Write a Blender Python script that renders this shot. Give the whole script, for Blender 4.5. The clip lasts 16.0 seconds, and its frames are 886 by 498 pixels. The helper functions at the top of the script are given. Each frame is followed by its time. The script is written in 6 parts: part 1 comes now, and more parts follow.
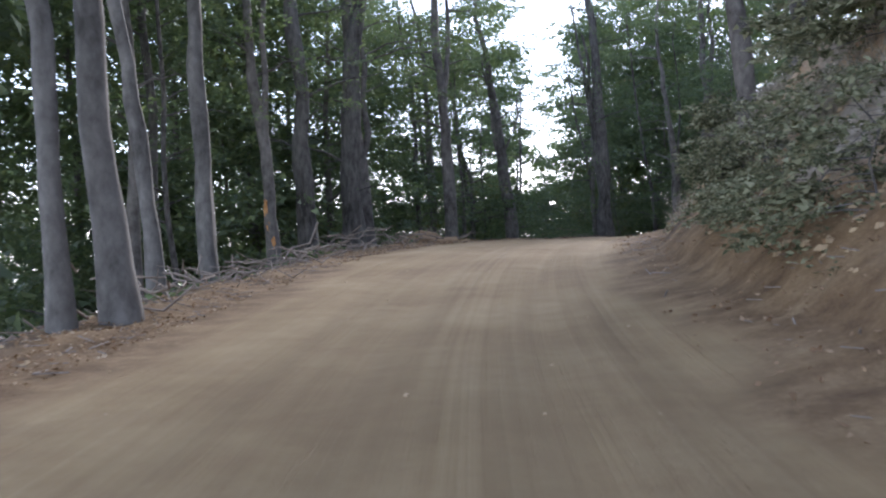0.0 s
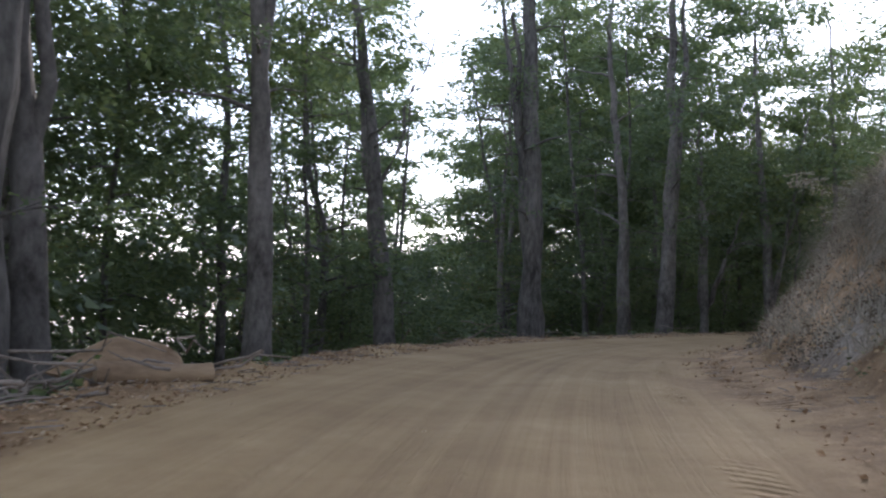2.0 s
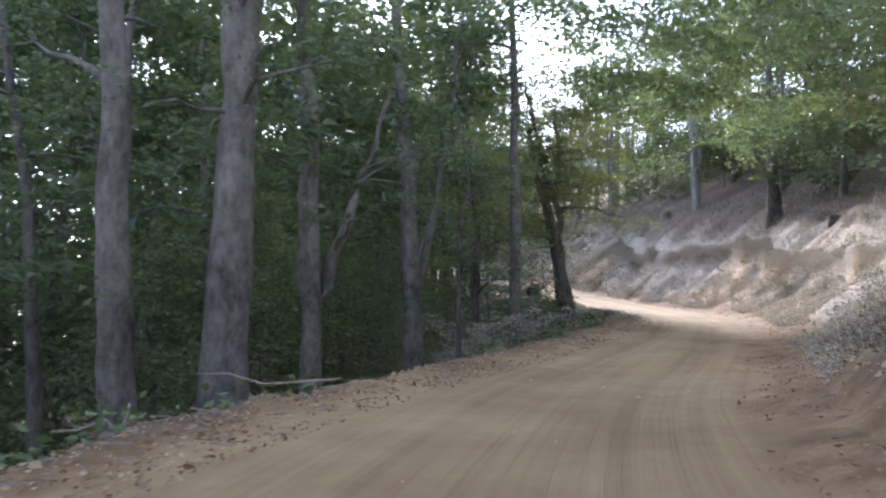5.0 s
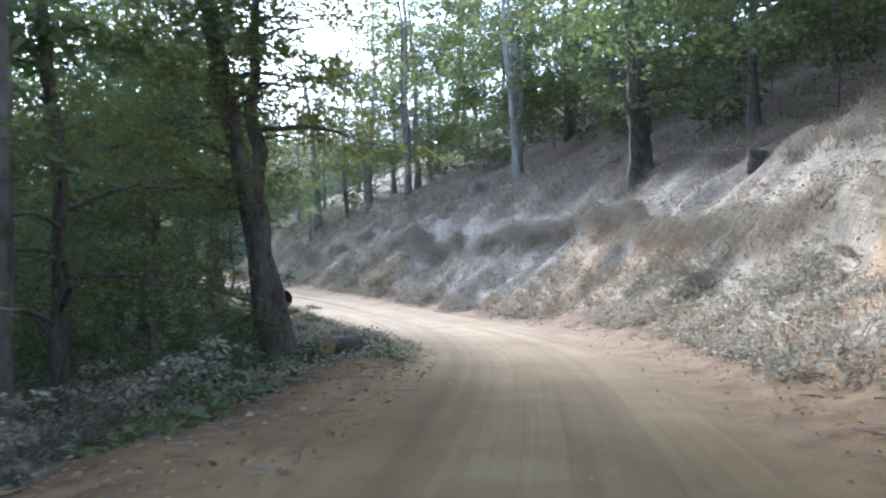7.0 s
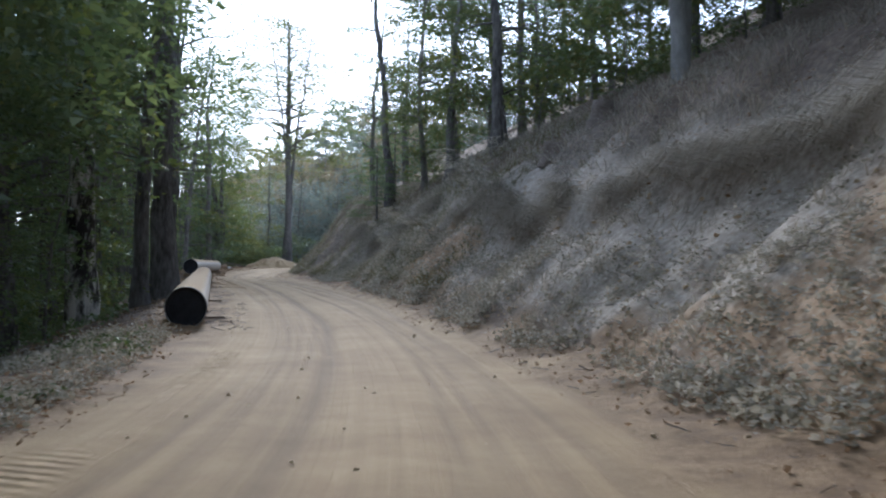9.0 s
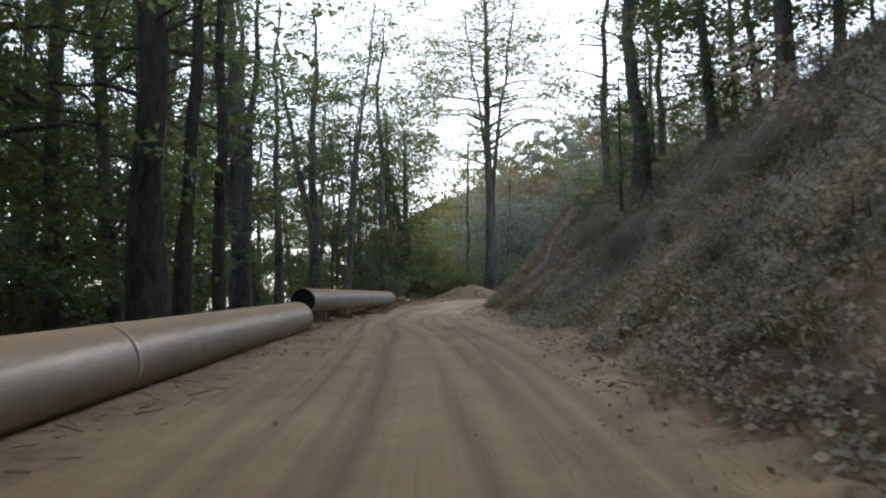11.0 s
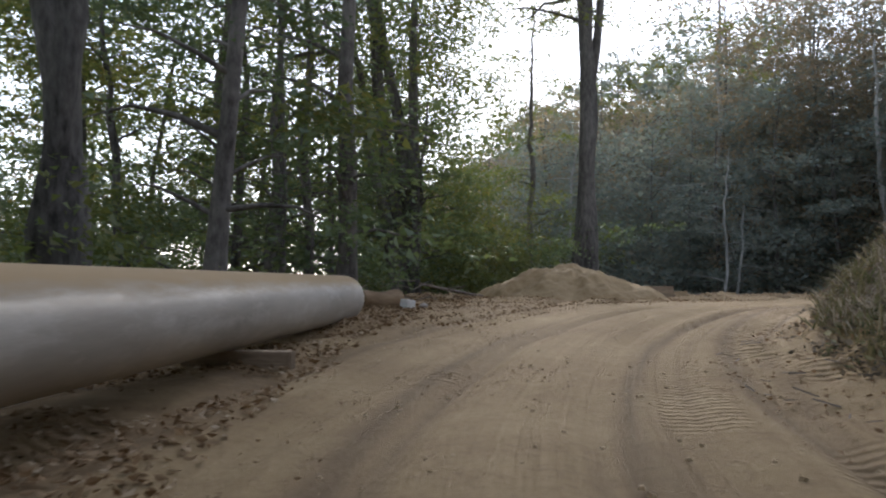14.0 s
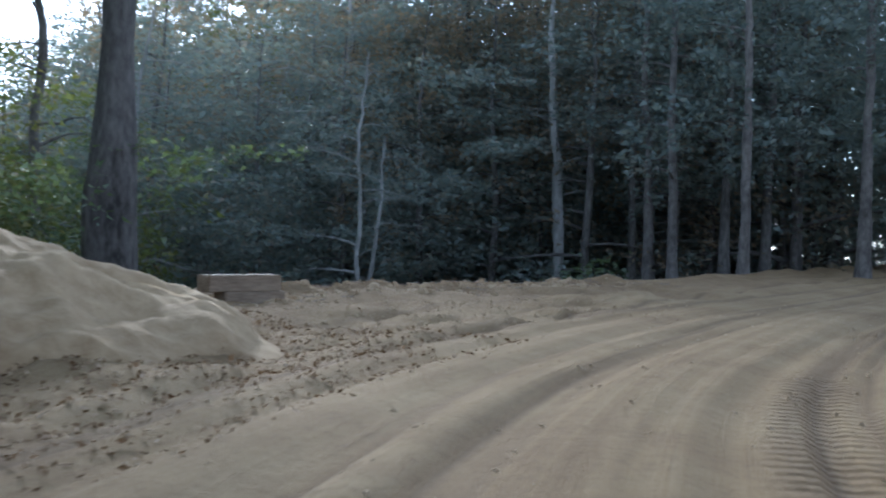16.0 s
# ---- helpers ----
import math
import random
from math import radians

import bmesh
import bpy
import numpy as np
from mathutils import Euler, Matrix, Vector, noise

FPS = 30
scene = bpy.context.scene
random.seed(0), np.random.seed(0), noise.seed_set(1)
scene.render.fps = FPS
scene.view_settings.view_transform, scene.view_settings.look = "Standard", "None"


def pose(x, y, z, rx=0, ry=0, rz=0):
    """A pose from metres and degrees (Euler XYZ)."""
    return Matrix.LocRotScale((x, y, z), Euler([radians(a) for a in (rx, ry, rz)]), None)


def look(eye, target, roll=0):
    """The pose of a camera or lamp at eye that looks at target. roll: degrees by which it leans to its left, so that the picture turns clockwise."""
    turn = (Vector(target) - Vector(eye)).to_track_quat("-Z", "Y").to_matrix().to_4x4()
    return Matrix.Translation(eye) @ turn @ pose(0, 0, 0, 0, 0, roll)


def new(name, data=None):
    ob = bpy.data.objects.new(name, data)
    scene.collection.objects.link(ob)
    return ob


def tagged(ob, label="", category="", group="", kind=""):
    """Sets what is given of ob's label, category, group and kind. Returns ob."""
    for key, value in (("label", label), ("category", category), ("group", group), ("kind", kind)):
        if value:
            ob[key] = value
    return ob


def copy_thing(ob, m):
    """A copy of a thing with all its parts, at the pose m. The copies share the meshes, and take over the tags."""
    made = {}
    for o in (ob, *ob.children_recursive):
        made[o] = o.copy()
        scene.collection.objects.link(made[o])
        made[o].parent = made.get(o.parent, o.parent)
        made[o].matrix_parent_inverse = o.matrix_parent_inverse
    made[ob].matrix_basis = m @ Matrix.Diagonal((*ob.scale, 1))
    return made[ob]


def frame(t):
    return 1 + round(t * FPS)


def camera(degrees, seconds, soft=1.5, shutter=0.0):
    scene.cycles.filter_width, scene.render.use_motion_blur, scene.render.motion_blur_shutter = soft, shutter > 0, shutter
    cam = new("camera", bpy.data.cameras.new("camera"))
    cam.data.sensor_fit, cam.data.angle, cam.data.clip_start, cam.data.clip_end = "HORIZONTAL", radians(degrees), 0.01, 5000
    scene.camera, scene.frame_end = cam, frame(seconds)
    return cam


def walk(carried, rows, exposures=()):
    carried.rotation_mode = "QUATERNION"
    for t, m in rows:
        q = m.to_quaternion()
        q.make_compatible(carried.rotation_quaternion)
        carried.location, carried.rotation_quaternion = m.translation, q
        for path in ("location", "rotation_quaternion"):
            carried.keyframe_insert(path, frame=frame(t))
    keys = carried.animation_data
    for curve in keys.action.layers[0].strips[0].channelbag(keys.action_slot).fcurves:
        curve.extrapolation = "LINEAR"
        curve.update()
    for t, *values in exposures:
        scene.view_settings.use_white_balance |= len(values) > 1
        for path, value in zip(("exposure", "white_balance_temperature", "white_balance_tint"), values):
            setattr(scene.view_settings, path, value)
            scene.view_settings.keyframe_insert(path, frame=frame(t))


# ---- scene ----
cam = camera(47.3, 16.0, 2.1, 0.12)
PATH = [
    (0, 0.970, 0.439, 3.495, 2.23, -1.95, -2.58),
    (0.5, 0.772, 6.766, 3.563, 0.79, -1.47, -0.80),
    (1, 0.948, 13.276, 3.591, -1.72, -1.08, 0.71),
    (1.5, 1.326, 19.436, 3.817, -2.71, -0.97, 0.88),
    (2, 1.897, 25.870, 3.929, -4.79, 1.31, 1.36),
    (2.5, 2.873, 31.343, 4.005, -9.23, -0.21, 1.76),
    (3, 4.044, 37.032, 3.872, -9.94, -2.84, 2.67),
    (3.5, 5.453, 42.418, 3.704, -11.52, -1.65, 0.54),
    (4, 6.971, 47.673, 3.578, -17.25, -0.06, 0.58),
    (4.5, 9.045, 52.706, 3.313, -22.90, 0.14, 0.92),
    (5, 11.809, 58.253, 3.115, -29.61, 1.06, 0.93),
    (5.2, 13.253, 60.562, 3.055, -31.76, 1.20, 0.61),
    (7.3, 33.345, 81.028, 2.498, -40.03, 1.54, -0.40),
    (7.5, 35.519, 83.104, 2.490, -39.66, 1.70, 0.19),
    (8, 40.631, 88.140, 2.427, -38.24, 1.64, 0.53),
    (8.5, 45.386, 93.412, 2.338, -35.86, 1.40, 0.42),
    (9, 49.536, 99.177, 2.223, -32.04, 1.44, 0.44),
    (9.5, 53.486, 105.623, 2.173, -27.39, 1.62, -0.32),
    (10, 57.096, 112.515, 2.159, -24.10, 2.29, -0.50),
    (10.2, 58.506, 115.410, 2.183, -22.76, 2.61, -0.99),
    (12.3, 71.526, 150.872, 2.960, -17.76, 3.20, -0.05),
    (12.5, 72.633, 154.465, 3.021, -17.77, 3.03, -0.22),
    (13, 75.443, 164.130, 3.175, -18.02, 2.55, -0.05),
    (13.5, 78.252, 173.284, 3.229, -18.20, 2.88, 0.52),
    (14, 81.012, 180.783, 3.187, -18.87, 2.30, 0.37),
    (14.5, 83.733, 187.578, 3.437, -21.96, 2.05, 1.38),
    (15, 86.594, 193.316, 3.662, -26.80, 1.30, 1.93),
    (15.5, 90.311, 198.497, 3.888, -31.90, 0.79, 1.43),
    (16, 94.487, 202.505, 4.219, -40.64, -0.39, 1.81),
]


def rig(x, y, z, yaw, pitch, roll):
    a, b = radians(yaw), radians(pitch)
    ahead = Vector((-math.sin(a) * math.cos(b), math.cos(a) * math.cos(b), math.sin(b)))
    return look((x, y, z), Vector((x, y, z)) + ahead, roll)


walk(cam, [(t, rig(*r)) for t, *r in PATH], exposures=[
    (0.0, 1.55, 5400, 20), (0.5, 1.3, 5550, 20), (1.5, 1.3, 5700, 20), (2.5, 1.85, 5700, 19), (3.5, 2.1, 5450, 20), (5.0, 2.75, 5500, 23), (7.5, 2.75, 5050, 14), (8.0, 2.2, 5200, 14), (9.0, 1.55, 5250, 14),
    (10.0, 1.3, 5450, 12), (12.5, 0.65, 6400, 16), (13.2, 0.95, 6250, 17), (14.5, 1.25, 5850, 14), (16.0, 1.5, 4950, 10)])

# ---- light: pale evening sky, low veiled sun ahead of the road ----
SUN_HEAD, SUN_UP = 23.0, 18.0
world = bpy.data.worlds.new("evening_sky")
world.use_nodes = True
scene.world = world
wn = world.node_tree.nodes
sky = wn.new("ShaderNodeTexSky")
sky.sky_type, sky.sun_disc = "NISHITA", False
sky.sun_elevation, sky.sun_rotation = radians(SUN_UP), radians(SUN_HEAD)
sky.air_density, sky.dust_density, sky.ozone_density = 1.0, 0.15, 1.0
veil = wn.new("ShaderNodeHueSaturation")
veil.inputs["Saturation"].default_value = 0.45
world.node_tree.links.new(sky.outputs[0], veil.inputs["Color"])
world.node_tree.links.new(veil.outputs[0], wn["Background"].inputs[0])
wn["Background"].inputs[1].default_value = 0.15
sun = new("sun", bpy.data.lights.new("sun", "SUN"))
sun.data.energy, sun.data.angle, sun.data.color = 2.2, radians(8), (1.0, 0.90, 0.74)
a, b = radians(SUN_HEAD), radians(SUN_UP)
sun.matrix_world = look((0, 0, 60), Vector((0, 0, 60)) - Vector((math.sin(a) * math.cos(b), math.cos(a) * math.cos(b), math.sin(b))))

# ---- small tools ----
rng = np.random.default_rng(11)


def fade(x, lo, hi):
    u = np.clip((np.asarray(x, float) - lo) / (hi - lo), 0, 1)
    return u * u * (3 - 2 * u)


def lattice(ix, iy, seed):
    v = np.sin(ix * 127.1 + iy * 311.7 + seed * 74.7) * 43758.5453
    return v - np.floor(v)


def bumps(x, y, size, seed=0):
    """Smooth random relief from -1 to 1 with bumps about that many metres across."""
    x, y = np.asarray(x, float) / size, np.asarray(y, float) / size
    ix, iy = np.floor(x), np.floor(y)
    fx, fy = x - ix, y - iy
    fx, fy = fx * fx * (3 - 2 * fx), fy * fy * (3 - 2 * fy)
    lo = lattice(ix, iy, seed) * (1 - fx) + lattice(ix + 1, iy, seed) * fx
    hi = lattice(ix, iy + 1, seed) * (1 - fx) + lattice(ix + 1, iy + 1, seed) * fx
    return 2 * (lo * (1 - fy) + hi * fy) - 1


def rough(x, y, size, seed=0, octaves=3):
    return sum(bumps(x, y, size / 2**k, seed + k) / 2**k for k in range(octaves))


def mesh(name, verts, faces, material=None, smooth=False):
    """A mesh from arrays: faces all have the same number of corners."""
    verts, faces = np.asarray(verts, np.float32), np.asarray(faces, np.int32)
    me = bpy.data.meshes.new(name)
    me.vertices.add(len(verts))
    me.vertices.foreach_set("co", verts.ravel())
    n = faces.shape[1]
    me.loops.add(faces.size)
    me.loops.foreach_set("vertex_index", faces.ravel())
    me.polygons.add(len(faces))
    me.polygons.foreach_set("loop_start", np.arange(len(faces), dtype=np.int32) * n)
    me.polygons.foreach_set("loop_total", np.full(len(faces), n, np.int32))
    me.polygons.foreach_set("use_smooth", np.full(len(faces), smooth, bool))
    if material:
        me.materials.append(material)
    me.update(calc_edges=True)
    me.validate()
    return me


def part(name, me, parent, label=""):
    ob = new(name, me)
    ob.parent = parent
    if label:
        tagged(ob, label)
    return ob


class Shape:
    """Collects quads of several tubes and lumps into one mesh."""

    def __init__(self):
        self.v, self.f, self.n = [], [], 0

    def add(self, v, f):
        self.v.append(np.asarray(v, float))
        self.f.append(np.asarray(f, int) + self.n)
        self.n += len(v)

    def mesh(self, name, material, smooth=True):
        return mesh(name, np.concatenate(self.v), np.concatenate(self.f), material, smooth)


def tube(points, radii, sides=8, wobble=0.0, seed=0):
    """Vertices and quads of a tapered tube along points; its end is closed to a tip."""
    p = np.asarray(points, float)
    r = np.asarray(radii, float)
    t = np.gradient(p, axis=0)
    t /= np.linalg.norm(t, axis=1)[:, None] + 1e-9
    ref = np.where(np.abs(t[:, 2:3]) > 0.9, [[1.0, 0, 0]], [[0, 0, 1.0]])
    u = np.cross(t, ref)
    u /= np.linalg.norm(u, axis=1)[:, None]
    w = np.cross(t, u)
    a = np.linspace(0, 2 * np.pi, sides, endpoint=False)
    k = np.arange(len(p))
    rr = r[:, None] * (1 + wobble * bumps(np.cos(a)[None] * 1.3 + seed, np.sin(a)[None] * 1.3 + k[:, None] * 0.45, 1.0, seed))
    v = p[:, None] + rr[..., None] * (np.cos(a)[None, :, None] * u[:, None] + np.sin(a)[None, :, None] * w[:, None])
    i, j = np.meshgrid(np.arange(len(p) - 1), np.arange(sides), indexing="ij")
    j2 = (j + 1) % sides
    f = np.stack([i * sides + j, i * sides + j2, (i + 1) * sides + j2, (i + 1) * sides + j], -1).reshape(-1, 4)
    return v.reshape(-1, 3), f


def box(size, at=(0, 0, 0), turn=0.0, bevel=0.02):
    """A bevelled block as a bmesh-made mesh, standing on its base at the given place."""
    bm = bmesh.new()
    bmesh.ops.create_cube(bm, size=1.0)
    bmesh.ops.scale(bm, vec=size, verts=bm.verts)
    bmesh.ops.bevel(bm, geom=bm.edges[:], offset=bevel, segments=2, affect="EDGES")
    for v in bm.verts:
        v.co += Vector(rng.normal(0, bevel * 0.2, 3))
    bm.transform(pose(*at, 0, 0, turn) @ Matrix.Translation((0, 0, size[2] / 2)))
    return bm


def from_bm(bm, name, material, smooth=False):
    me = bpy.data.meshes.new(name)
    bm.to_mesh(me)
    bm.free()
    me.materials.append(material)
    for p in me.polygons:
        p.use_smooth = smooth
    return me


# ---- materials ----
def shader(name, roughness=0.85):
    m = bpy.data.materials.new(name)
    m.use_nodes = True
    nodes, links = m.node_tree.nodes, m.node_tree.links
    bsdf = nodes["Principled BSDF"]
    bsdf.inputs["Roughness"].default_value = roughness
    bsdf.inputs["Specular IOR Level"].default_value = 0.25
    return m, nodes, links, bsdf


def noise_node(nodes, links, vector, scale, detail=4.0, rough_=0.6):
    n = nodes.new("ShaderNodeTexNoise")
    n.inputs["Scale"].default_value, n.inputs["Detail"].default_value, n.inputs["Roughness"].default_value = scale, detail, rough_
    if vector is not None:
        links.new(vector, n.inputs["Vector"])
    return n.outputs["Fac"]


def ramp(nodes, links, fac, *stops):
    r = nodes.new("ShaderNodeValToRGB")
    el = r.color_ramp.elements
    while len(el) < len(stops):
        el.new(0.5)
    for e, (pos, col) in zip(el, stops):
        e.position, e.color = pos, (*col, 1)
    links.new(fac, r.inputs[0])
    return r.outputs[0]


def mixed(nodes, links, fac, a, b, kind="MIX"):
    m = nodes.new("ShaderNodeMix")
    m.data_type, m.blend_type = "RGBA", kind
    for value, socket in ((fac, m.inputs[0]), (a, m.inputs[6]), (b, m.inputs[7])):
        if isinstance(value, (int, float)):
            socket.default_value = value
        elif isinstance(value, tuple):
            socket.default_value = (*value, 1)
        else:
            links.new(value, socket)
    return m.outputs[2]


def math_node(nodes, links, kind, a, b=0.0):
    m = nodes.new("ShaderNodeMath")
    m.operation = kind
    for value, socket in ((a, m.inputs[0]), (b, m.inputs[1])):
        if isinstance(value, (int, float)):
            socket.default_value = value
        else:
            links.new(value, socket)
    return m.outputs[0]


def bumped(nodes, links, bsdf, height, strength, distance):
    b = nodes.new("ShaderNodeBump")
    b.inputs["Strength"].default_value, b.inputs["Distance"].default_value = strength, distance
    links.new(height, b.inputs["Height"])
    links.new(b.outputs[0], bsdf.inputs["Normal"])


def object_coords(nodes):
    return nodes.new("ShaderNodeTexCoord").outputs["Object"]


def simple(name, dark, light, scale, roughness=0.85, bump=0.3, depth=0.02, stretch=None, metal=0.0, spec=0.25, lo=0.32, hi=0.68):
    """Two tones in fine grain over broad stains, with relief."""
    m, nodes, links, bsdf = shader(name, roughness)
    v = object_coords(nodes)
    if stretch:
        mp = nodes.new("ShaderNodeMapping")
        mp.inputs["Scale"].default_value = stretch
        links.new(v, mp.inputs[0])
        v = mp.outputs[0]
    fine = noise_node(nodes, links, v, scale, 6, 0.65)
    broad = noise_node(nodes, links, v, scale * 0.13, 3, 0.5)
    both = math_node(nodes, links, "ADD", math_node(nodes, links, "MULTIPLY", fine, 0.55), math_node(nodes, links, "MULTIPLY", broad, 0.45))
    links.new(ramp(nodes, links, both, (lo, dark), (hi, light)), bsdf.inputs["Base Color"])
    bsdf.inputs["Metallic"].default_value = metal
    bsdf.inputs["Specular IOR Level"].default_value = spec
    bumped(nodes, links, bsdf, fine, bump, depth)
    return m


def leaf_material(name, tones, through_=0.45, sap=0.45):
    """Leaves that let light through; every leaf takes its own tone."""
    m = bpy.data.materials.new(name)
    m.use_nodes = True
    nodes, links = m.node_tree.nodes, m.node_tree.links
    nodes.remove(nodes["Principled BSDF"])
    island = nodes.new("ShaderNodeNewGeometry").outputs["Random Per Island"]
    tree = nodes.new("ShaderNodeObjectInfo").outputs["Random"]
    fac = math_node(nodes, links, "ADD", math_node(nodes, links, "MULTIPLY", island, 0.75), math_node(nodes, links, "MULTIPLY", tree, 0.25))
    col = ramp(nodes, links, fac, *[(k / (len(tones) - 1), c) for k, c in enumerate(tones)])
    d, t, g, mix, add = (nodes.new(k) for k in ("ShaderNodeBsdfDiffuse", "ShaderNodeBsdfTranslucent", "ShaderNodeBsdfGlossy", "ShaderNodeMixShader", "ShaderNodeMixShader"))
    links.new(col, d.inputs[0])
    warm = mixed(nodes, links, sap, col, (0.12, 0.17, 0.03))
    links.new(warm, t.inputs[0])
    mix.inputs[0].default_value = through_
    links.new(d.outputs[0], mix.inputs[1])
    links.new(t.outputs[0], mix.inputs[2])
    g.inputs["Roughness"].default_value = 0.45
    g.inputs["Color"].default_value = (0.6, 0.65, 0.6, 1)
    add.inputs[0].default_value = 0.09 if sap > 0 else 0.0
    links.new(mix.outputs[0], add.inputs[1])
    links.new(g.outputs[0], add.inputs[2])
    links.new(add.outputs[0], nodes["Material Output"].inputs["Surface"])
    return m


BARK_LIGHT = simple("smooth_beech_bark", (0.06, 0.055, 0.049), (0.21, 0.197, 0.178), 4.0, 0.9, 0.45, 0.02, (1, 1, 0.6), lo=0.36, hi=0.62)
BARK = simple("beech_bark", (0.06, 0.053, 0.047), (0.24, 0.22, 0.195), 5.0, 0.92, 0.5, 0.025, (1, 1, 0.6), lo=0.36, hi=0.64)
BARK_DARK = simple("dark_bark", (0.045, 0.041, 0.037), (0.20, 0.185, 0.165), 7.0, 0.95, 0.9, 0.04, (1, 1, 0.35), lo=0.36, hi=0.62)
BARK_PALE = simple("pale_bark", (0.17, 0.165, 0.15), (0.46, 0.45, 0.42), 4.0, 0.85, 0.5, 0.015, (1, 1, 0.5))
DEADWOOD = simple("weathered_wood", (0.10, 0.08, 0.062), (0.34, 0.285, 0.235), 9.0, 0.9, 0.5, 0.01)
TIMBER = simple("sawn_timber", (0.16, 0.115, 0.075), (0.40, 0.31, 0.21), 12.0, 0.8, 0.4, 0.005, (0.3, 2, 2))
ROTTEN = simple("rotten_brown_wood", (0.13, 0.08, 0.045), (0.42, 0.30, 0.185), 5.0, 0.95, 0.8, 0.04, (0.4, 1, 1))
RAW_WOOD = simple("raw_wood", (0.35, 0.16, 0.05), (0.60, 0.34, 0.14), 12.0, 0.8, 0.4, 0.01)
STONE = simple("stone", (0.20, 0.175, 0.15), (0.46, 0.42, 0.36), 6.0, 0.9, 0.6, 0.03)
SAND = simple("grey_sand", (0.27, 0.18, 0.09), (0.52, 0.385, 0.22), 3.5, 0.95, 0.8, 0.06)
SNAG_BARK = simple("peeling_bark", (0.035, 0.03, 0.027), (0.62, 0.56, 0.48), 3.2, 0.9, 0.7, 0.03, (1, 1, 0.4), lo=0.47, hi=0.56)
SOIL_CLOD = simple("soil_clod", (0.32, 0.225, 0.125), (0.54, 0.41, 0.25), 7.0, 0.95, 0.5, 0.02)
LEAF = leaf_material("beech_leaf", [(0.065, 0.095, 0.05), (0.095, 0.135, 0.06), (0.135, 0.18, 0.075), (0.195, 0.23, 0.09)], 0.6, 0.32)
LEAF_WARM = leaf_material("turning_leaf", [(0.06, 0.085, 0.03), (0.09, 0.12, 0.035), (0.14, 0.145, 0.045), (0.22, 0.15, 0.05)], 0.45)
# Brighter, yellower copy of the leaf: sun through the crowns set in its colour.
LEAF_SUN_TONED = leaf_material("sun_toned_leaf", [(0.09, 0.12, 0.03), (0.14, 0.165, 0.04), (0.20, 0.20, 0.05), (0.28, 0.21, 0.06)], 0.6)
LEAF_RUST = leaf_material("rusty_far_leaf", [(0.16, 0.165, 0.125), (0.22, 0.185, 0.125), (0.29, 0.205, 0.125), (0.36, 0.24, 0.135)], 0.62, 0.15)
DEAD_WEED = leaf_material("dead_weed", [(0.09, 0.075, 0.055), (0.16, 0.135, 0.10), (0.24, 0.205, 0.155), (0.33, 0.29, 0.225)], 0.25, 0.0)
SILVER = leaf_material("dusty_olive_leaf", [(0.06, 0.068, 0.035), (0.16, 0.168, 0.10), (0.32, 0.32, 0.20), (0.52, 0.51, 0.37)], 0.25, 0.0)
# Far leaves: distance haze is put into these paler, bluish tones.
LEAF_HAZED = leaf_material("hazed_far_leaf", [(0.145, 0.185, 0.175), (0.185, 0.225, 0.20), (0.225, 0.25, 0.20), (0.31, 0.25, 0.185)], 0.64, 0.12)
OLIVE = leaf_material("olive_grass", [(0.09, 0.095, 0.05), (0.145, 0.15, 0.075), (0.20, 0.19, 0.10), (0.28, 0.24, 0.14)], 0.3, 0.0)
DUSTY = leaf_material("dusty_leaf", [(0.17, 0.16, 0.11), (0.31, 0.29, 0.225), (0.44, 0.41, 0.335), (0.57, 0.53, 0.45)], 0.25, 0.0)
STRAW = leaf_material("dry_grass", [(0.185, 0.165, 0.125), (0.30, 0.268, 0.21), (0.45, 0.405, 0.325), (0.25, 0.225, 0.175)], 0.3, 0.0)
CHIPS = leaf_material("bark_chip", [(0.10, 0.06, 0.03), (0.20, 0.128, 0.068), (0.36, 0.255, 0.155), (0.60, 0.49, 0.35)], 0.15, 0.0)
LITTER = leaf_material("fallen_leaf", [(0.20, 0.13, 0.075), (0.28, 0.185, 0.11), (0.36, 0.25, 0.155), (0.48, 0.36, 0.235)], 0.2, 0.0)
GREEN_HERB = leaf_material("green_herb", [(0.04, 0.065, 0.02), (0.07, 0.11, 0.03), (0.11, 0.15, 0.05), (0.17, 0.19, 0.09)], 0.35)


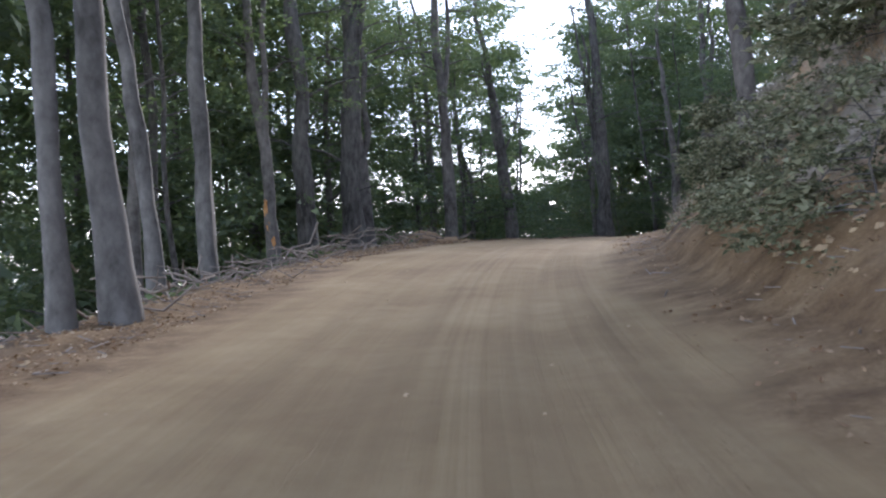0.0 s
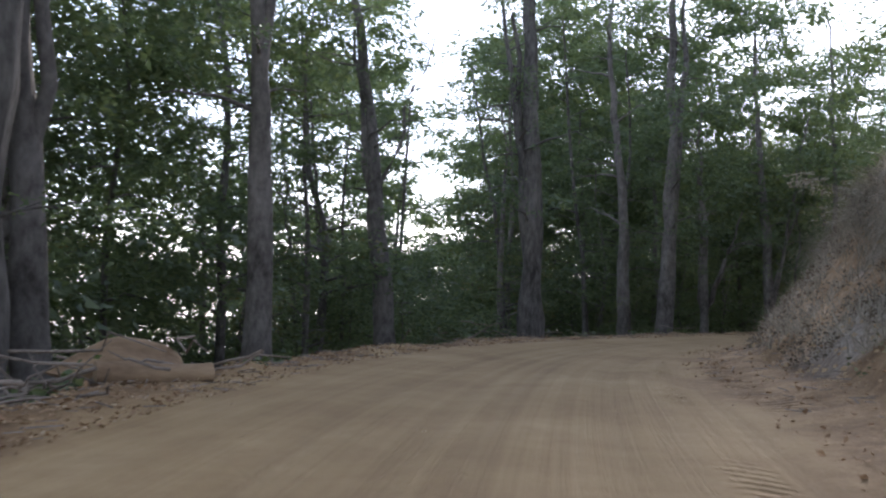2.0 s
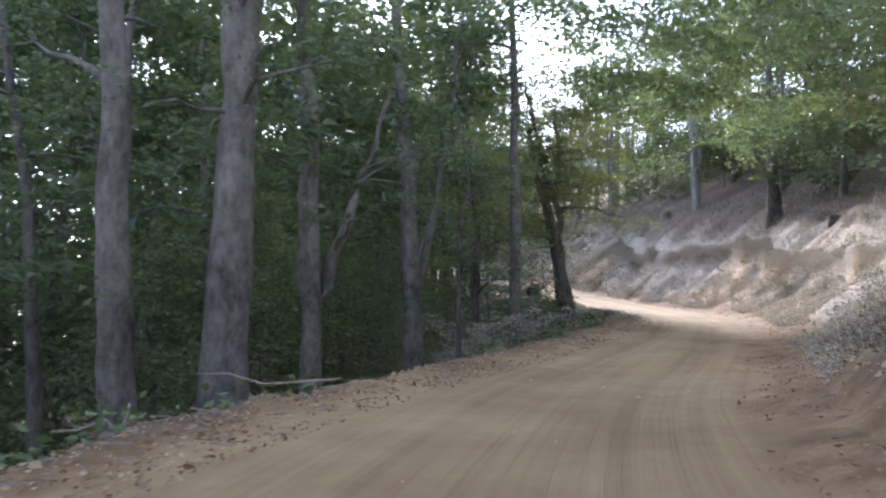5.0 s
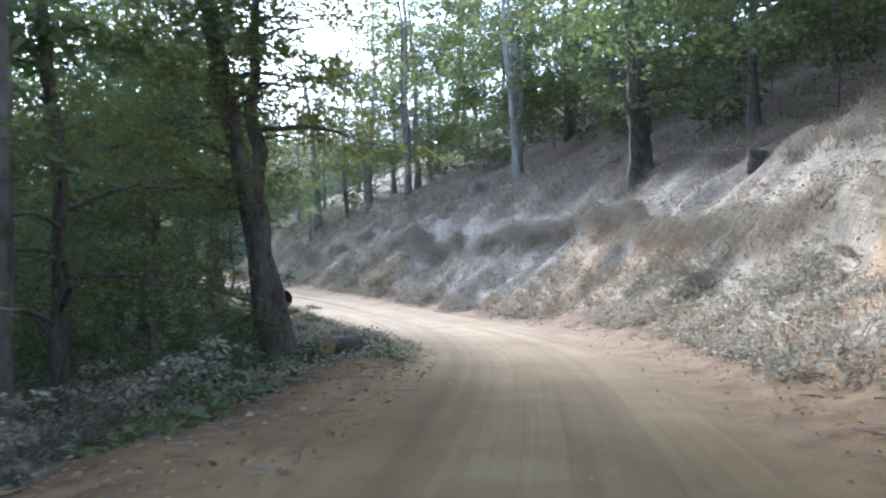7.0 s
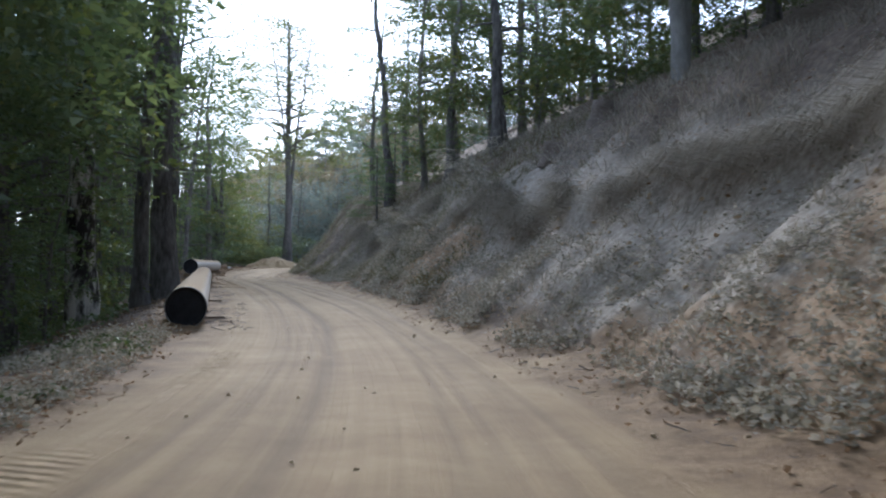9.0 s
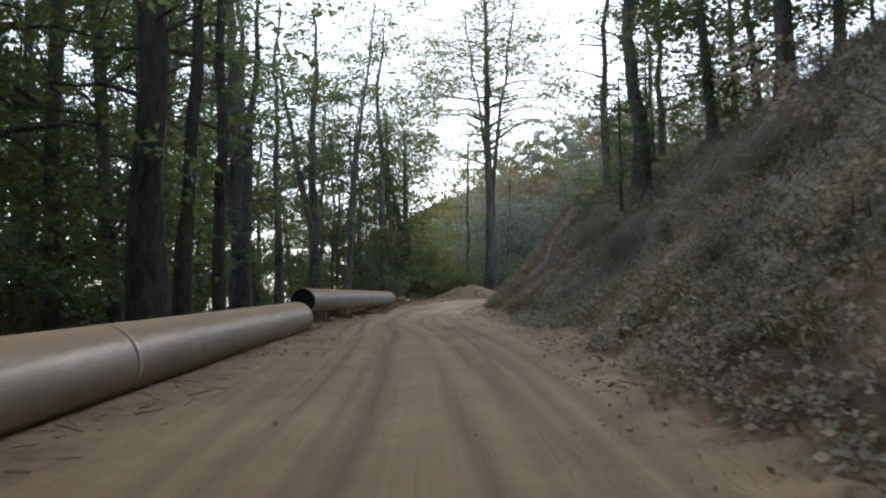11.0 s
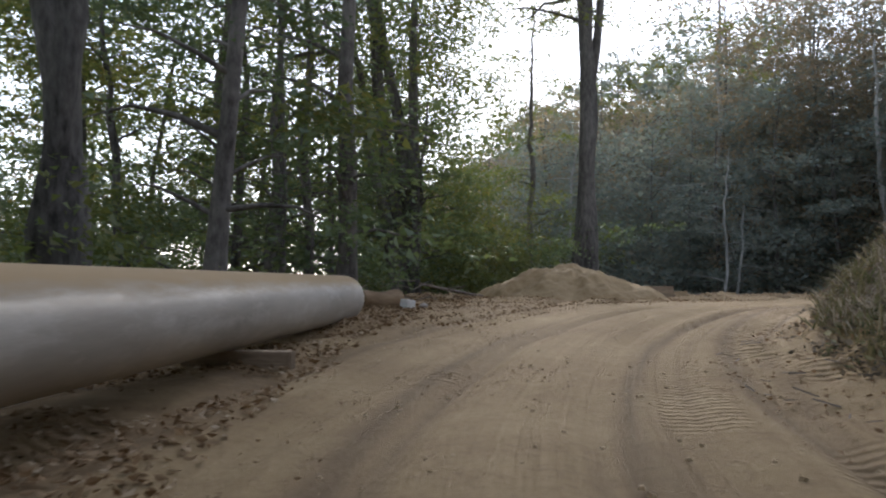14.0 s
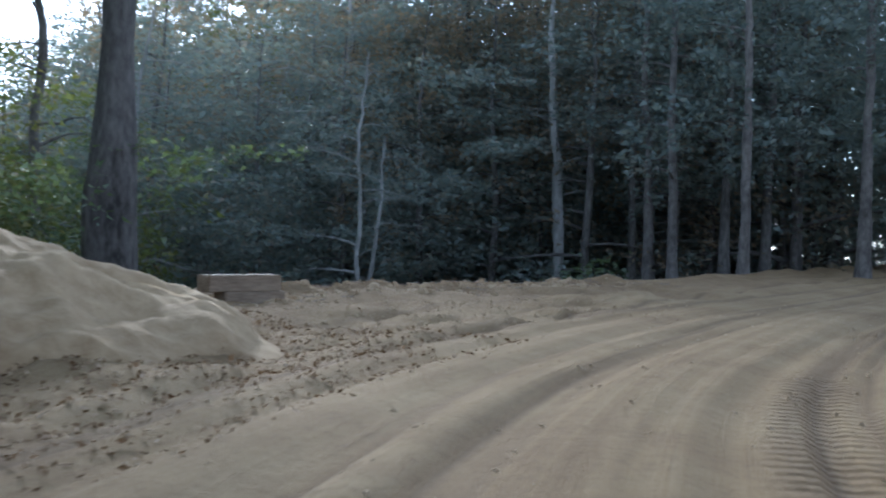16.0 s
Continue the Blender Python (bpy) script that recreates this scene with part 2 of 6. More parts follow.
def pipe_coat():
    m, nodes, links, bsdf = shader("cream_pipe_coating", 0.38)
    raw = object_coords(nodes)
    drawn = nodes.new("ShaderNodeMapping")
    drawn.inputs["Scale"].default_value = (0.13, 1.0, 1.0)
    links.new(raw, drawn.inputs[0])
    v = drawn.outputs[0]
    fine, broad = noise_node(nodes, links, v, 9, 5), noise_node(nodes, links, v, 2.2, 6, 0.7)
    base = ramp(nodes, links, broad, (0.3, (0.34, 0.315, 0.27)), (0.55, (0.46, 0.43, 0.375)), (0.75, (0.56, 0.53, 0.47)))
    grime = mixed(nodes, links, math_node(nodes, links, "MULTIPLY", fine, 0.45), base, (0.30, 0.25, 0.19))
    around = nodes.new("ShaderNodeMapping")
    around.inputs["Scale"].default_value = (2.5, 1.6, 1.6)
    links.new(v, around.inputs[0])
    smear = ramp(nodes, links, noise_node(nodes, links, around.outputs[0], 1.6, 6, 0.75), (0.5, (0, 0, 0)), (0.66, (1, 1, 1)))
    grime = mixed(nodes, links, math_node(nodes, links, "MULTIPLY", smear, 0.45), grime, (0.68, 0.66, 0.61))
    # dust that has settled on the upward faces
    up = nodes.new("ShaderNodeSeparateXYZ")
    links.new(nodes.new("ShaderNodeNewGeometry").outputs["Normal"], up.inputs[0])
    lie = nodes.new("ShaderNodeMapRange")
    lie.inputs[1].default_value, lie.inputs[2].default_value = 0.42, 0.8
    links.new(math_node(nodes, links, "ADD", up.outputs[2], math_node(nodes, links, "MULTIPLY", math_node(nodes, links, "SUBTRACT", fine, 0.5), 0.35)), lie.inputs[0])
    links.new(mixed(nodes, links, lie.outputs[0], grime, (0.40, 0.29, 0.165)), bsdf.inputs["Base Color"])
    links.new(math_node(nodes, links, "ADD", math_node(nodes, links, "MULTIPLY", lie.outputs[0], 0.55), math_node(nodes, links, "ADD", math_node(nodes, links, "MULTIPLY", broad, 0.3), 0.42)), bsdf.inputs["Roughness"])
    bsdf.inputs["Specular IOR Level"].default_value = 0.25
    bumped(nodes, links, bsdf, broad, 0.1, 0.02)
    return m


PIPE_COAT = pipe_coat()
PIPE_END = simple("black_end_cap", (0.008, 0.009, 0.012), (0.03, 0.032, 0.04), 6.0, 0.6, 0.2, 0.01)
STEEL = simple("bare_steel_rim", (0.20, 0.19, 0.18), (0.42, 0.41, 0.40), 20.0, 0.45, 0.1, 0.002, metal=0.7)


def ground_material():
    m, nodes, links, bsdf = shader("dirt_and_forest_floor", 0.95)
    obj = object_coords(nodes)
    uv = nodes.new("ShaderNodeUVMap").outputs[0]
    lanes = nodes.new("ShaderNodeMapping")
    lanes.inputs["Scale"].default_value = (0.014, 4.2, 1)
    links.new(uv, lanes.inputs[0])
    streak = noise_node(nodes, links, lanes.outputs[0], 1.0, 4, 0.6)
    grain = noise_node(nodes, links, obj, 22, 6, 0.7)
    clods = noise_node(nodes, links, obj, 6, 5, 0.65)
    crumbs = noise_node(nodes, links, obj, 8.5, 12, 0.78)
    broad = noise_node(nodes, links, obj, 0.35, 4, 0.6)
    mask = {}
    for name in ("road", "litter", "clay", "grass", "tread", "pressed_shade"):
        at = nodes.new("ShaderNodeAttribute")
        at.attribute_name = name
        mask[name] = at.outputs["Fac"]
    fine_lanes = nodes.new("ShaderNodeMapping")
    fine_lanes.inputs["Scale"].default_value = (0.035, 9.0, 1)
    links.new(uv, fine_lanes.inputs[0])
    thread = noise_node(nodes, links, fine_lanes.outputs[0], 1.0, 5, 0.65)
    mixed_tone = math_node(nodes, links, "ADD", math_node(nodes, links, "ADD", math_node(nodes, links, "MULTIPLY", streak, 0.26), math_node(nodes, links, "MULTIPLY", thread, 0.2)), math_node(nodes, links, "MULTIPLY", broad, 0.54))
    road = ramp(nodes, links, mixed_tone, (0.32, (0.225, 0.146, 0.068)), (0.5, (0.37, 0.263, 0.130)), (0.68, (0.49, 0.37, 0.20)))
    road = mixed(nodes, links, math_node(nodes, links, "MULTIPLY", grain, 0.32), road, (0.20, 0.13, 0.066))
    blot = ramp(nodes, links, noise_node(nodes, links, obj, 1.7, 5, 0.7), (0.42, (0, 0, 0)), (0.68, (1, 1, 1)))
    road = mixed(nodes, links, math_node(nodes, links, "MULTIPLY", blot, 0.35), road, (0.25, 0.158, 0.08))
    sep = nodes.new("ShaderNodeSeparateXYZ")
    links.new(uv, sep.inputs[0])
    churn = nodes.new("ShaderNodeMapRange")
    churn.inputs[1].default_value, churn.inputs[2].default_value = 150, 205
    links.new(sep.outputs[0], churn.inputs[0])
    specks = ramp(nodes, links, crumbs, (0.50, (0, 0, 0)), (0.60, (1, 1, 1)))
    road = mixed(nodes, links, math_node(nodes, links, "MULTIPLY", math_node(nodes, links, "MULTIPLY", specks, churn.outputs[0]), 0.3), road, (0.16, 0.105, 0.055))
    blend = math_node(nodes, links, "ADD", math_node(nodes, links, "MULTIPLY", noise_node(nodes, links, obj, 1.3, 6, 0.7), 0.7), math_node(nodes, links, "MULTIPLY", grain, 0.3))
    soil = ramp(nodes, links, blend, (0.34, (0.10, 0.06, 0.029)), (0.5, (0.215, 0.137, 0.067)), (0.66, (0.35, 0.245, 0.13)))
    clay = ramp(nodes, links, clods, (0.3, (0.32, 0.20, 0.105)), (0.5, (0.44, 0.30, 0.175)), (0.7, (0.56, 0.43, 0.29)))
    dry = ramp(nodes, links, clods, (0.3, (0.20, 0.17, 0.13)), (0.5, (0.36, 0.312, 0.25)), (0.72, (0.53, 0.47, 0.385)))
    floor = ramp(nodes, links, clods, (0.3, (0.055, 0.04, 0.026)), (0.55, (0.13, 0.09, 0.058)), (0.72, (0.23, 0.16, 0.10)))
    # Wheel tracks darkened in colour, standing in for the shade inside them.
    road = mixed(nodes, links, math_node(nodes, links, "MULTIPLY", mask["pressed_shade"], 0.85), road, (0.145, 0.095, 0.05))
    c = mixed(nodes, links, mask["grass"], floor, dry)
    c = mixed(nodes, links, mask["clay"], c, clay)
    c = mixed(nodes, links, mask["litter"], c, soil)
    c = mixed(nodes, links, mask["road"], c, road)
    links.new(c, bsdf.inputs["Base Color"])
    relief = math_node(nodes, links, "ADD", math_node(nodes, links, "MULTIPLY", crumbs, 0.9), math_node(nodes, links, "MULTIPLY", clods, 0.3))
    rut = math_node(nodes, links, "ADD", math_node(nodes, links, "MULTIPLY", relief, math_node(nodes, links, "ADD", math_node(nodes, links, "MULTIPLY", churn.outputs[0], 0.5), 0.55)), math_node(nodes, links, "MULTIPLY", math_node(nodes, links, "MULTIPLY", math_node(nodes, links, "ADD", streak, thread), mask["road"]), 0.45))
    # lugs pressed by tyres: short ridges across the lane
    phase = math_node(nodes, links, "ADD", math_node(nodes, links, "MULTIPLY", sep.outputs[0], 27.0), math_node(nodes, links, "ADD", math_node(nodes, links, "MULTIPLY", sep.outputs[1], 9.0), math_node(nodes, links, "MULTIPLY", clods, 5.0)))
    lug = math_node(nodes, links, "MULTIPLY", math_node(nodes, links, "SINE", phase), mask["tread"])
    bumped(nodes, links, bsdf, math_node(nodes, links, "ADD", rut, math_node(nodes, links, "MULTIPLY", lug, 0.7)), 0.95, 0.07)
    return m


GROUND = ground_material()

# ---- the plan: the road's line as (metres along, x, y, z), d is metres to its right ----
ROAD = [
    (-78, 2.71, -77.54, 2.04),
    (-30, 1.64, -29.55, 2.04),
    (0, 0.97, 0.44, 2.04),
    (12, 0.97, 12.44, 2.18),
    (24, 1.84, 24.40, 2.45),
    (36, 3.93, 36.21, 2.43),
    (48, 7.16, 47.76, 2.09),
    (60, 12.26, 58.60, 1.67),
    (72, 19.58, 68.08, 1.37),
    (84, 28.26, 76.37, 1.13),
    (96, 36.99, 84.59, 1.02),
    (108, 45.13, 93.40, 0.88),
    (120, 51.96, 103.26, 0.75),
    (132, 57.64, 113.82, 0.74),
    (146, 63.20, 126.67, 0.95),
    (160, 67.93, 139.84, 1.26),
    (175, 72.48, 154.14, 1.56),
    (190, 76.82, 168.49, 1.74),
    (203, 81.07, 180.78, 1.81),
    (213, 85.02, 189.96, 2.08),
    (222, 89.86, 197.53, 2.42),
    (230, 95.37, 203.32, 2.78),
    (238, 101.78, 208.08, 2.82),
    (248, 110.91, 212.10, 2.88),
    (262, 124.30, 216.16, 2.97),
    (300, 160.67, 227.18, 3.20),
    (400, 256.37, 256.18, 3.80),
]
KS, KX = np.array([k[0] for k in ROAD], float), np.array([k[1:] for k in ROAD], float)
slope_at = np.gradient(KX, KS, axis=0)


def line(s):
    """Place on the road's middle at s."""
    s = np.atleast_1d(np.asarray(s, float))
    i = np.clip(np.searchsorted(KS, s) - 1, 0, len(KS) - 2)
    h = (KS[i + 1] - KS[i])[:, None]
    u = ((s - KS[i]) / h[:, 0])[:, None]
    return ((2 * u**3 - 3 * u**2 + 1) * KX[i] + (u**3 - 2 * u**2 + u) * h * slope_at[i]
            + (3 * u**2 - 2 * u**3) * KX[i + 1] + (u**3 - u**2) * h * slope_at[i + 1])


FINE_S = np.arange(-78, 400.1, 0.5)
FINE_P = line(FINE_S)
tang = np.gradient(FINE_P[:, :2], axis=0)
tang /= np.linalg.norm(tang, axis=1)[:, None]
SIDE = np.stack([tang[:, 1], -tang[:, 0]], 1)
win = np.exp(-0.5 * (np.arange(-240, 241) / 90.0) ** 2)
FAR_SIDE = np.stack([np.convolve(np.pad(SIDE[:, k], 240, "edge"), win / win.sum(), "valid") for k in (0, 1)], 1)
FAR_SIDE /= np.linalg.norm(FAR_SIDE, axis=1)[:, None]
BREAK = 34.0


def plan_xy(s, d):
    """World x, y of s metres along and d metres to the right; beyond BREAK the sides fan out less."""
    s, d = np.broadcast_arrays(np.asarray(s, float), np.asarray(d, float))
    mid = np.stack([np.interp(s, FINE_S, FINE_P[:, k]) for k in (0, 1)], -1)
    side = np.stack([np.interp(s, FINE_S, SIDE[:, k]) for k in (0, 1)], -1)
    far = np.stack([np.interp(s, FINE_S, FAR_SIDE[:, k]) for k in (0, 1)], -1)
    near = np.clip(d, -BREAK, BREAK)
    return mid + near[..., None] * side + (d - near)[..., None] * far


def plan_sd(x, y):
    """The nearest s and d of a world place near the road."""
    i = int(np.argmin((FINE_P[:, 0] - x) ** 2 + (FINE_P[:, 1] - y) ** 2))
    v = np.array([x, y]) - FINE_P[i, :2]
    d = float(v @ SIDE[i])
    s = float(FINE_S[i] + v @ tang[i])
    if abs(d) > BREAK:
        for _ in range(12):
            e = np.array([x, y]) - plan_xy(s, d)
            s += float(e @ tang[min(max(int((s + 78) * 2), 0), len(tang) - 1)]) * 0.7
            j = min(max(int((s + 78) * 2), 0), len(tang) - 1)
            d += float(e @ FAR_SIDE[j]) * 0.7
    return s, d


def edge_left(s):
    """Where the road's open ground ends on the downhill side."""
    return np.interp(s, [-80, 0, 30, 50, 60, 70, 80, 100, 109, 119, 136, 160, 200, 215, 225, 232, 242, 250, 262, 400],
                     [5.2, 5.3, 5.4, 5.2, 4.7, 4.0, 3.5, 3.2, 3.3, 4.4, 5.2, 5.6, 6.0, 7.5, 9.8, 13, 13, 11.5, 9.5, 9])


def toe_right(s):
    """Where the cut bank starts to rise."""
    return np.interp(s, [-80, 0, 40, 55, 62, 75, 90, 105, 118, 128, 140, 160, 172, 190, 205, 214, 219, 226, 240, 400],
                     [3.5, 3.4, 3.7, 3.0, 2.7, 3.2, 3.3, 3.6, 4.2, 3.5, 3.0, 3.2, 4.0, 4.8, 4.3, 3.5, 3.3, 5.0, 14, 30])


def turf_rim(s):
    """How far up the bank, from its foot, the turf overhangs the bare earth."""
    return (3.3 + 0.55 * bumps(s, 0 * s, 13.0, 7) + 0.32 * bumps(s, 0 * s, 2.6, 8)) * np.interp(s, [0, 62, 88], [0.62, 0.58, 1.0])


def ground_height(s, d):
    """Height of the ground over the world's zero, without the small relief."""
    s, d = np.broadcast_arrays(np.asarray(s, float), np.asarray(d, float))
    base = np.interp(s, FINE_S, FINE_P[:, 2])
    u = d - toe_right(s) - 0.5 * bumps(s, 0 * s, 7.0, 5)
    steep = np.interp(s, [0, 20, 38, 56, 64, 78, 105, 130, 160, 190, 220, 230], [0.95, 1.05, 1.35, 1.5, 1.4, 1.0, 0.95, 1.02, 1.05, 0.95, 1.2, 0.9])
    crest = np.interp(s, [0, 22, 45, 62, 80, 110, 130, 150, 190, 222], [3.6, 3.8, 3.8, 4.2, 4.5, 5.5, 6.2, 6.5, 6.3, 6.2])
    gentle = np.interp(s, [0, 60, 90, 130, 190, 225], [0.5, 0.55, 0.55, 0.55, 0.5, 0.5])
    rise = np.where(steep * u < crest, steep * u, crest + gentle * (u - crest / steep))
    rim = turf_rim(s)
    scarp = np.interp(s, [16, 34, 58, 70, 96], [0.2, 0.8, 0.8, 0.4, 1.0]) * (0.75 + 0.5 * bumps(s, 0 * s, 6.0, 17))
    rise = rise - scarp * np.clip(u / rim, 0, 1) + scarp * fade(u, rim - 0.4, rim + 0.25)
    rise = np.where(u < 0, 0, rise)
    rise = np.minimum(rise, 26 + 0.02 * np.maximum(u, 0))
    shoulder = 0.25 * fade(u, -1.3, 0.4)
    right = rise + shoulder
    v = -d - edge_left(s) - 0.35 * bumps(s, 0 * s, 2.5, 9)
    drop = np.interp(s, [0, 60, 100, 120, 150, 200, 225, 245], [0.62, 0.6, 0.42, 0.30, 0.35, 0.40, 0.42, 0.42])
    fall = -np.where(v > 0, drop * np.sqrt(v * v + 0.6) - drop * 0.775, 0)
    down_hill = np.maximum(fall, -30 - 0.04 * np.maximum(v, 0))
    floor = np.maximum(fall, -5.5)
    across = floor + 0.42 * np.maximum(v - 30, 0)
    across = np.minimum(across, 15 + 0.03 * np.maximum(v, 0))
    across = across - 0.42 * np.clip(v - 40, 0, 5)
    wx = plan_xy(s, d)
    left = down_hill + (across - down_hill) * fade(s, 246, 276) * fade(wx[..., 0] - 0.12 * (wx[..., 1] - 240), 98, 160)
    east, north = wx[..., 0] - 94, wx[..., 1] - 202
    bearing = np.degrees(np.arctan2(east, north))
    hill = fade(np.hypot(east, north), 62, 170) * (16 * fade(bearing, -2, 20) + 7 * fade(bearing, 30, 55) + 1.5 * bumps(wx[..., 0], wx[..., 1], 22, 95))
    left = left + hill * fade(v, 22, 60) * fade(s, 205, 235)
    berm = (0.04 + 0.28 * fade(s, 205, 236)) * np.exp(-((v + 0.25) / 0.45) ** 2) * (0.6 + 0.6 * bumps(s, d, 1.3, 21))
    return base + np.where(d > 0, right, left + berm)


def relief(s, d):
    """Small unevenness: ruts on the road, clods on the edges, lumps on bank and forest floor."""
    u, v = d - toe_right(s), -d - edge_left(s)
    on_road = fade(-u, 0.4, 1.6) * fade(-v, 0.2, 1.6)
    ruts = sum(-h * np.exp(-((d - c - 0.25 * bumps(s, 0 * s, 18, 30 + k)) / w) ** 2)
               for k, (c, w, h) in enumerate([(-0.95, 0.28, 0.035), (0.75, 0.28, 0.035), (-2.1, 0.25, 0.025), (1.8, 0.22, 0.02), (-1.5, 0.12, 0.015), (0.2, 0.1, 0.012)]))
    ruts = ruts + fade(s, 186, 212) * sum(-h * np.exp(-((d - c - 0.35 * bumps(s, 0 * s, 14, 130 + k)) / w) ** 2)
                                          for k, (c, w, h) in enumerate([(-3.1, 0.22, 0.03), (-3.9, 0.18, 0.025), (-5.0, 0.25, 0.03), (-6.4, 0.22, 0.025), (2.7, 0.22, 0.03), (1.3, 0.16, 0.02)]))
    deep = 1 + 0.9 * fade(s, 128, 160) + 0.7 * fade(s, 165, 200) + 0.3 * fade(s, 224, 238)
    road = ruts * deep + 0.02 * rough(s * 0.25, d, 1.8, 41, 2) + fade(s, 165, 205) * (0.02 * rough(s, d, 1.9, 44, 2) + 0.06 * np.maximum(0, rough(s, d, 2.3, 47, 2)) * fade(-d, 2.0, 4.5))
    road = road + 0.13 * rough(s, d, 1.1, 52, 3) * fade(s, 229, 236) * fade(-d, 3.2, 5.0)
    loose = 0.07 * rough(s, d, 0.8, 51, 3)
    wild = 0.09 * fade(u, 0, 1) * fade(-s, -80, -60) * rough(s, d, 1.5, 64, 2) + 0.22 * rough(s, d, 3.2, 61, 3) + 0.10 * rough(s, d, 1.9, 66, 2)
    bank = fade(u, 0, 1.2)
    gully = (-0.5 * np.maximum(0, bumps(s, d * 0.35, 1.7, 71)) ** 2 + 0.17 * rough(s, d, 1.6, 73, 2)) * fade(u, 0.2, 1.5) * fade(-u, -14, -9)
    forest = fade(v, 0.3, 3)
    w = np.maximum(bank, forest)
    return on_road * road + (1 - on_road) * ((1 - w) * loose + w * wild) + gully


def ground_z(x, y):
    s, d = plan_sd(x, y)
    return float(ground_height(s, d) + relief(s, d))


def at_sd(s, d):
    x, y = plan_xy(s, d)
    return float(x), float(y), float(ground_height(s, d) + relief(s, d))


# lanes where heavy tyres have pressed their lugs: from s, to s, from d, to d, width
TREADS = [(192, 240, 2.9, 2.2, 0.75), (192, 250, 1.9, 1.2, 0.7), (170, 216, -3.2, -3.6, 0.35), (213, 230, -1.4, -0.9, 0.4), (212, 252, 3.4, 2.2, 0.5), (36, 58, 2.7, 2.2, 0.5), (119, 136, -2.9, -2.8, 0.45), (30, 60, 1.6, 1.4, 0.3), (176, 200, 0.9, 2.2, 0.4)]


# single wheel tracks pressed into the dirt: d, width, depth, seed of their sway
track_rng = np.random.default_rng(5)
TRACKS = [(track_rng.uniform(-3.4, 2.4), track_rng.uniform(0.08, 0.17), track_rng.uniform(0.5, 1.0), 150 + k) for k in range(18)]


def wheel_tracks(s, d):
    """How deep a wheel track is pressed here, from 0 to 1."""
    strength = np.interp(s, [0, 50, 90, 120, 150, 200], [0.2, 0.25, 0.5, 0.7, 1.0, 1.0])
    wide = np.interp(s, [0, 190, 225, 260], [1.0, 1.1, 1.9, 2.2])
    t = np.zeros_like(s)
    for c, w, h, seed in TRACKS:
        mid = c * wide + 0.55 * bumps(s, 0 * s, 34, seed) + 0.16 * bumps(s, 0 * s, 9, seed + 30)
        t = np.maximum(t, h * np.exp(-((d - mid) / w) ** 2) * fade(bumps(s, 0 * s, 22, seed + 60), -0.5, 0.1))
    return t * strength * fade(-d - edge_left(s), 0.2, -0.6) * fade(toe_right(s) - d, 0.2, 1.0)


